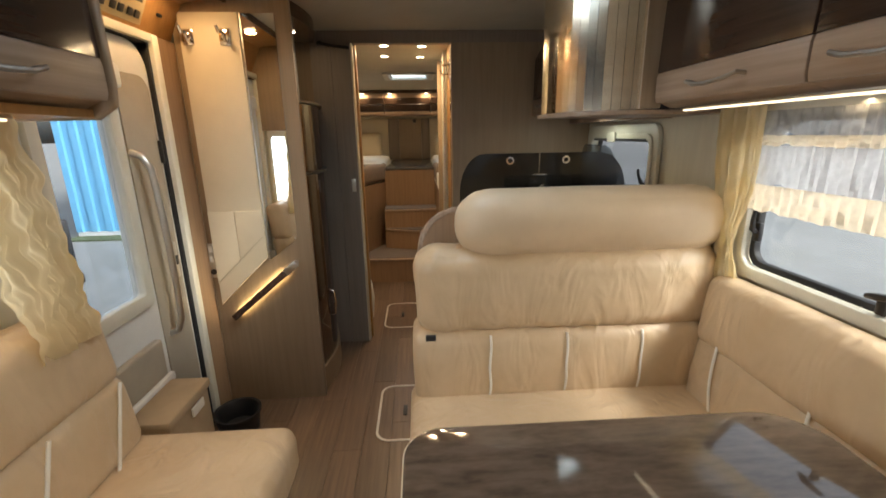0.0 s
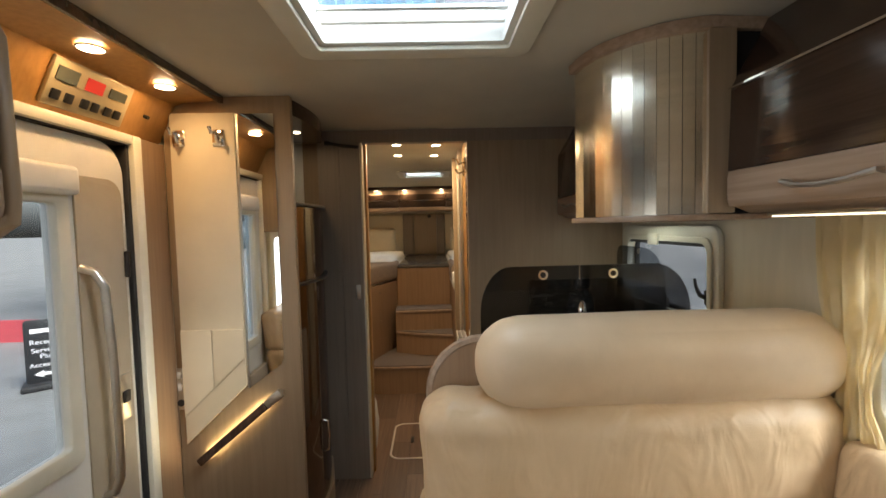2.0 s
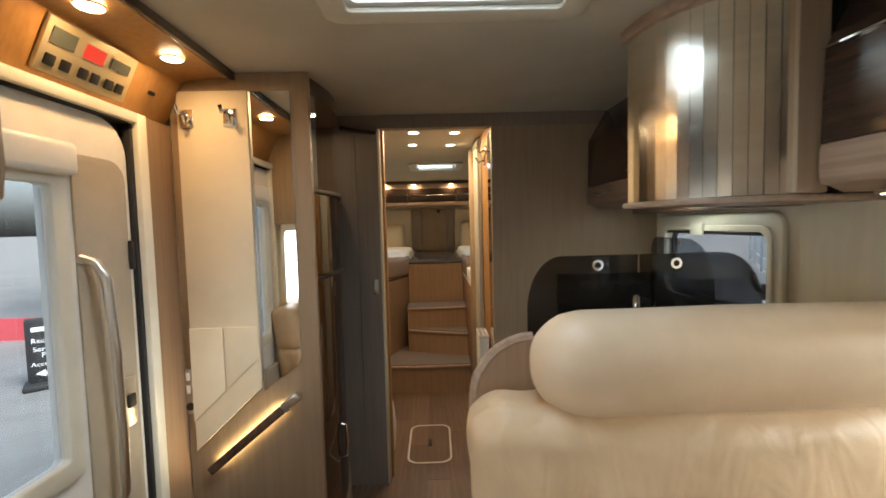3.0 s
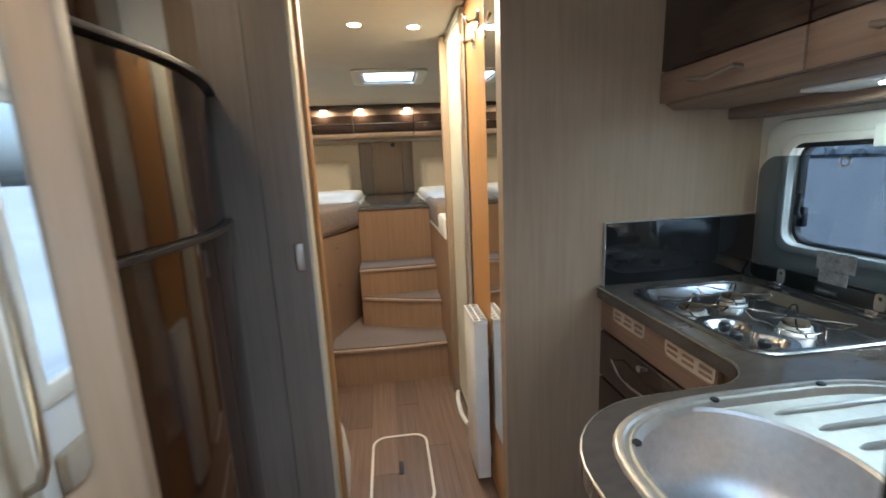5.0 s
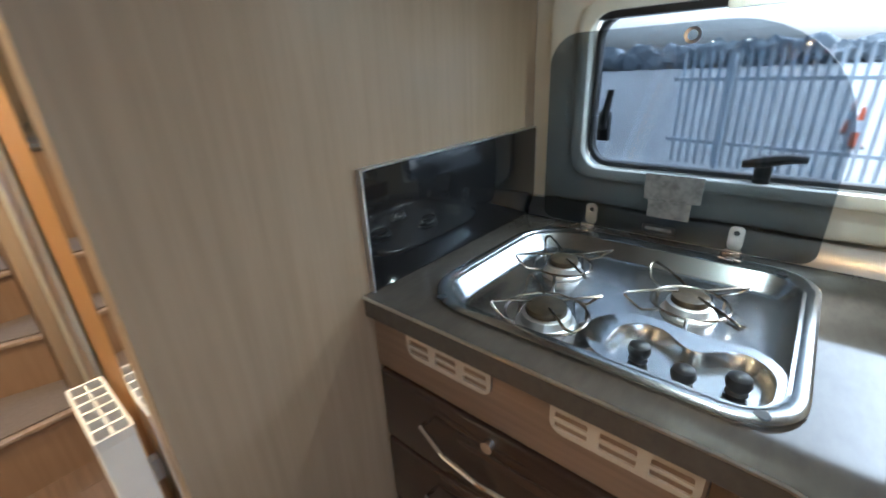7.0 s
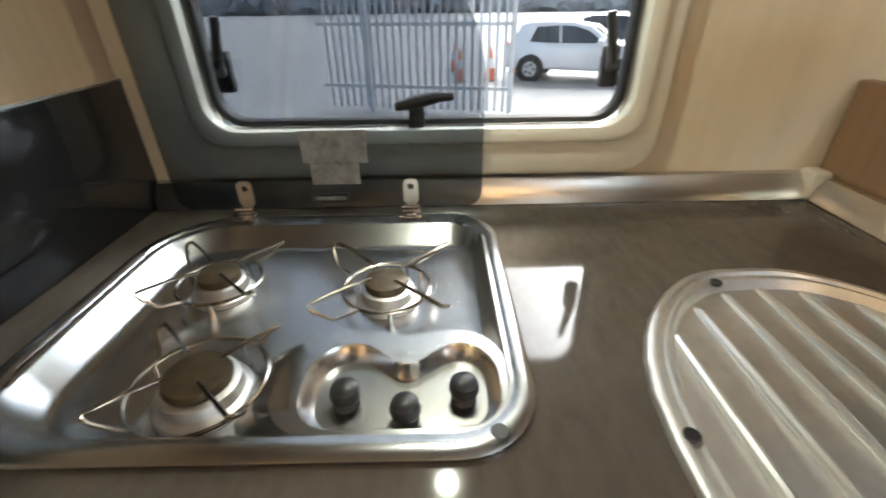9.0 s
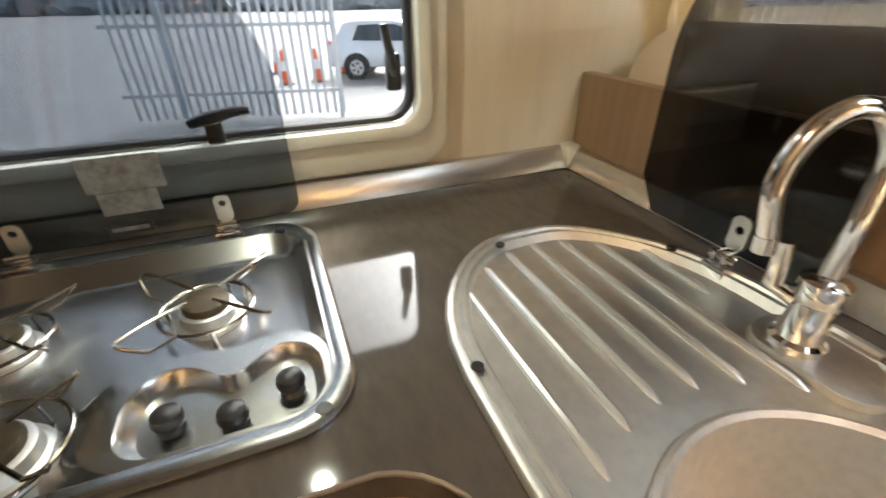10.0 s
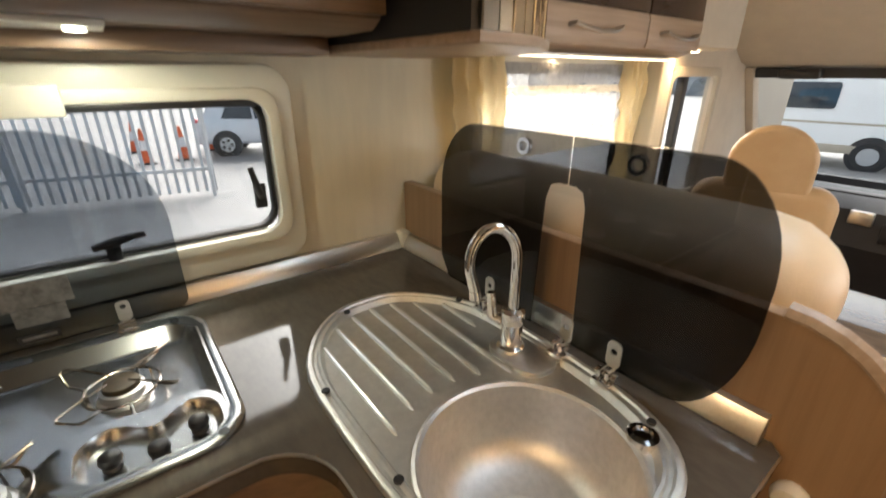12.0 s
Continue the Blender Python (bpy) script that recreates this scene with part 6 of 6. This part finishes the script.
sg = thing("a_board_sign", (-5.4, 6.64, GZ), "black pavement sign with white direction lettering", "sign")
SM = Matrix.Translation((-5.4, 6.64, GZ)) @ Matrix.Rotation(radians(38), 4, "Z") @ Matrix.Diagonal((0.85, 0.85, 0.85, 1))
part("board", moved(prism(rrect(-0.30, 0.30, 0.10, 1.15, 0.05), "y", -0.02, 0.02, 0.004), SM), SIGNBLACK, sg)
part("foot", moved(box(-0.36, 0.36, -0.22, 0.22, 0.0, 0.10, 0.03, 3), SM), RUBBER, sg)
TM = SM @ Matrix.Translation((0, -0.024, 0)) @ Matrix.Rotation(radians(90), 4, "X")
text_lines([("Reception", 0.74, SIGNWHITE, 1.0), ("Service &", 0.60, SIGNWHITE, 1.0), ("Parts", 0.50, SIGNWHITE, 1.0), ("Accessories", 0.36, SIGNWHITE, 0.9)], sg, TM, 0.115)
part("brand_bar", moved(box(-0.22, 0.12, -0.026, -0.021, 0.93, 1.0), SM), SIGNWHITE, sg)
part("arrow", moved(prism([(-0.2, 0.24), (-0.08, 0.30), (-0.08, 0.265), (0.2, 0.265), (0.2, 0.215), (-0.08, 0.215), (-0.08, 0.18)], "y", -0.026, -0.021), SM), SIGNWHITE, sg, "white arrow")
ban = solid("low_banner", box(-15, -7.7, 9.3, 9.36, GZ, GZ + 0.45), REDMAT, "low red banner along the yard", "banner")

def palisade(p, q, h, step=0.15):
    """A fence of upright pales from p to q."""
    f = thing("palisade_fence", ((p[0] + q[0]) / 2, (p[1] + q[1]) / 2, GZ), "galvanised steel palisade fence", "fence", "yard fences")
    p, q = Vector((*p, GZ)), Vector((*q, GZ))
    d = q - p
    ang = math.atan2(d.y, d.x)
    n = int(d.length / step)
    pale_mesh = mesh_of("pale", prism([(-0.026, 0.0), (0.026, 0.0), (0.026, h - 0.1), (0.0, h), (-0.026, h - 0.1)], "y", -0.01, 0.01), GALV, False)
    inv = Matrix.Translation(-Vector(f.location))
    for k in range(n):
        ob = new("pale", pale_mesh)
        ob.parent, ob.matrix_parent_inverse = f, inv
        ob.location, ob.rotation_euler = p + d * (k / n) + Vector((0, 0, 0.06)), (0, 0, ang)
    turn = Matrix.Translation(p) @ Matrix.Rotation(ang, 4, "Z")
    for z in (0.45, h - 0.45):
        part("rail", moved(box(0, d.length, 0.011, 0.05, z, z + 0.06), turn), GALV, f)
    k = 0.0
    while k < d.length:
        part("post", moved(box(k, k + 0.06, 0.051, 0.14, 0.0, h), turn), GALV, f)
        k += 2.75


palisade((9.0, 1.0), (9.85, 4.7), 2.0)
palisade((9.5, 12.0), (16.0, 22.0), 2.2, 0.2)


def cone(x, y):
    c = thing("traffic_cone", (x, y, GZ), "orange traffic cone with a white sleeve", "traffic cone", "traffic cones")
    part("base", box(x - 0.2, x + 0.2, y - 0.2, y + 0.2, GZ, GZ + 0.04, 0.01), BLACK, c)
    part("body", lathe([(0.0, 0.0), (0.15, 0.0), (0.105, 0.30), (0.06, 0.62), (0.03, 0.80), (0.0, 0.80)], (x, y, GZ + 0.041), 18), ORANGE, c)
    part("sleeve", lathe([(0.112, 0.29), (0.077, 0.53), (0.073, 0.53), (0.108, 0.29)], (x, y, GZ + 0.041), 18), REFLECT, c, "white reflective sleeve")


for x, y in ((13.2, 0.93), (13.1, 1.77), (14.4, 0.06), (15.2, 1.84)):
    cone(x, y)


def hatchback(m, label, paint):
    c = thing("parked_car", m.translation, label, "car", "parked cars")
    def put(name, bm, mat, parent=c, lb=""):
        o = part(name, moved(bm, m), mat, parent, lb)
        return o
    side_pts = [(-1.92, 0.32), (-1.98, 0.55), (-1.93, 0.86), (-1.80, 0.95), (-1.55, 1.38), (-1.25, 1.45), (-0.2, 1.45), (0.25, 1.36), (0.85, 0.98), (1.55, 0.86), (1.88, 0.70), (1.93, 0.45), (1.88, 0.30)]
    b = prism(side_pts, "y", -0.80, 0.80, 0.07, 3)
    for v in b.verts:
        if v.co.z > 0.95:
            v.co.y *= 1 - (v.co.z - 0.95) * 0.36
    put("body", b, paint)
    for s in (-1, 1):
        for pts in ([(-1.28, 0.98), (-1.12, 1.33), (-0.55, 1.36), (-0.5, 0.96)], [(-0.44, 0.96), (-0.49, 1.36), (-0.15, 1.35), (0.22, 1.24), (0.62, 0.97)]):
            w = bmesh.new()
            vs = [w.verts.new((x, s * (0.803 - (z - 0.95) * 0.288), z)) for x, z in pts]
            w.faces.new(vs)
            g = bmesh.ops.extrude_face_region(w, geom=w.faces[:])
            bmesh.ops.translate(w, vec=(0, s * 0.008, 0), verts=[v for v in g["geom"] if isinstance(v, bmesh.types.BMVert)])
            bmesh.ops.recalc_face_normals(w, faces=w.faces)
            put("side_window", w, CARGLASS)
        put("door_mirror", cushion(0.45, 0.62, s * 0.90 - 0.09, s * 0.90 + 0.09, 0.95, 1.07, 0.04, wrinkle=0, cuts=5), paint)
        put("rear_lamp", box(-1.97, -1.86, s * 0.62 - 0.12, s * 0.62 + 0.12, 0.72, 0.98, 0.03), REDLAMP, c, "red rear lamp")
        put("headlight", box(1.70, 1.90, s * 0.58 - 0.14, s * 0.58 + 0.14, 0.62, 0.78, 0.03), REFLECT, c, "headlight")
        put("door_handle", box(-0.42, -0.26, s * 0.81 - 0.015, s * 0.81 + 0.015, 0.86, 0.89, 0.006), paint)
        for x in (-1.22, 1.24):
            put("wheel_arch", disc((x, s * 0.72, 0.31), 0.37, s * 0.095, "y", 28), BLACK)
            t = put("wheel", lathe([(0.0, 0.0), (0.19, 0.0), (0.21, 0.02), (0.30, 0.02), (0.31, 0.0), (0.31, -0.16), (0, -0.16)], (x, s * 0.72 + (0.12 if s > 0 else 0.05), 0.31), 28, "y"), TYRE)
            put("rim", disc((x, s * 0.842, 0.31), 0.19, s * 0.012, "y", 20), RIM, t, "alloy rim")
            for k in range(5):
                a = 2 * math.pi * k / 5
                put("spoke_gap", disc((x + 0.11 * math.cos(a), s * 0.855, 0.31 + 0.11 * math.sin(a)), 0.04, s * 0.003, "y", 10), BLACK, t)
    wr = bmesh.new()
    vs = [wr.verts.new(p) for p in ((0.86, -0.62, 1.0), (0.86, 0.62, 1.0), (0.30, 0.55, 1.36), (0.30, -0.55, 1.36))]
    wr.faces.new(vs)
    g = bmesh.ops.extrude_face_region(wr, geom=wr.faces[:])
    bmesh.ops.translate(wr, vec=(0.012, 0, 0.012), verts=[v for v in g["geom"] if isinstance(v, bmesh.types.BMVert)])
    put("windscreen", wr, CARGLASS)


hatchback(Matrix.Translation((13.3, -1.55, GZ)) @ Matrix.Rotation(radians(-112), 4, "Z"), "small silver-white hatchback parked in the yard", CARPAINT)
hatchback(Matrix.Translation((18.3, -4.6, GZ)) @ Matrix.Rotation(radians(-100), 4, "Z"), "dark grey car parked behind the silver hatchback", DARKPAINT)


def caravan(m, label):
    c = thing("parked_caravan", m.translation, label, "caravan")
    def put(name, bm, mat, parent=c, lb=""):
        return part(name, moved(bm, m), mat, parent, lb)
    put("body", prism([(-2.6, 0.40), (-2.75, 1.2), (-2.6, 2.3), (-2.3, 2.62), (2.4, 2.62), (2.7, 2.2), (2.8, 1.1), (2.6, 0.40)], "y", -1.12, 1.12, 0.05, 3), VANWHITE)
    for x0, x1 in ((-2.1, -1.0), (1.15, 2.5)):
        w = put("window", prism(rrect(x0, x1, 1.35, 1.95, 0.08), "y", 1.121, 1.145, 0.004), CARGLASS)
    put("skirt", box(-2.5, 2.5, 1.105, 1.13, 0.36, 0.56, 0.01), GREYPANEL)
    put("stripe", box(-2.65, 2.65, 1.121, 1.127, 1.02, 1.07), GREYPANEL)
    t = put("wheel", lathe([(0.0, 0.0), (0.2, 0.0), (0.22, 0.02), (0.31, 0.02), (0.33, 0.0), (0.33, -0.18), (0, -0.18)], (0.3, 1.145, 0.33), 28, "y"), TYRE)
    put("rim", disc((0.3, 1.146, 0.33), 0.2, 0.02, "y", 20), RIM, t, "grey steel rim")
    put("wheel_arch", disc((0.3, 1.1, 0.36), 0.42, 0.028, "y", 28), BLACK)
    put("drawbar", tube([(2.7, 0.4, 0.42), (3.6, 0.0, 0.42), (2.7, -0.4, 0.42)], 0.04), GALV)
    put("jack", tube([(2.2, 1.0, 0.42), (2.3, 1.0, 0.0)], 0.03), GALV)


caravan(Matrix.Translation((2.0, -12.7, GZ)) @ Matrix.Rotation(radians(8), 4, "Z") @ Matrix.Diagonal((1.0, 1.0, 1.0, 1)), "white touring caravan parked ahead of the windscreen")

# far hazy trees, as uneven clumps
def tree_band(cx, cy, length, ang, seed):
    rnd = random.Random(seed)
    bm = bmesh.new()
    for k in range(int(length * 3.2)):
        u = rnd.uniform(-length / 2, length / 2)
        r = rnd.uniform(0.8, 2.4)
        p = Matrix.Translation((cx + u * math.cos(ang) + rnd.uniform(-2, 2), cy + u * math.sin(ang) + rnd.uniform(-2, 2), GZ + rnd.uniform(0.3, 2.6)))
        bmesh.ops.create_icosphere(bm, subdivisions=2, radius=r, matrix=p)
    for v in bm.verts:
        v.co += Vector((noise.noise(v.co * 0.9), noise.noise(v.co * 0.9 + Vector((7, 0, 0))), noise.noise(v.co * 0.9 + Vector((0, 9, 0))))) * 0.9
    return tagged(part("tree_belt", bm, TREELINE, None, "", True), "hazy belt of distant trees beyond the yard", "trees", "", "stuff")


tree_band(95, 20, 170, radians(90), 3)
tree_band(-45, -2, 60, radians(90), 5)
tree_band(5, -50, 80, 0, 8)
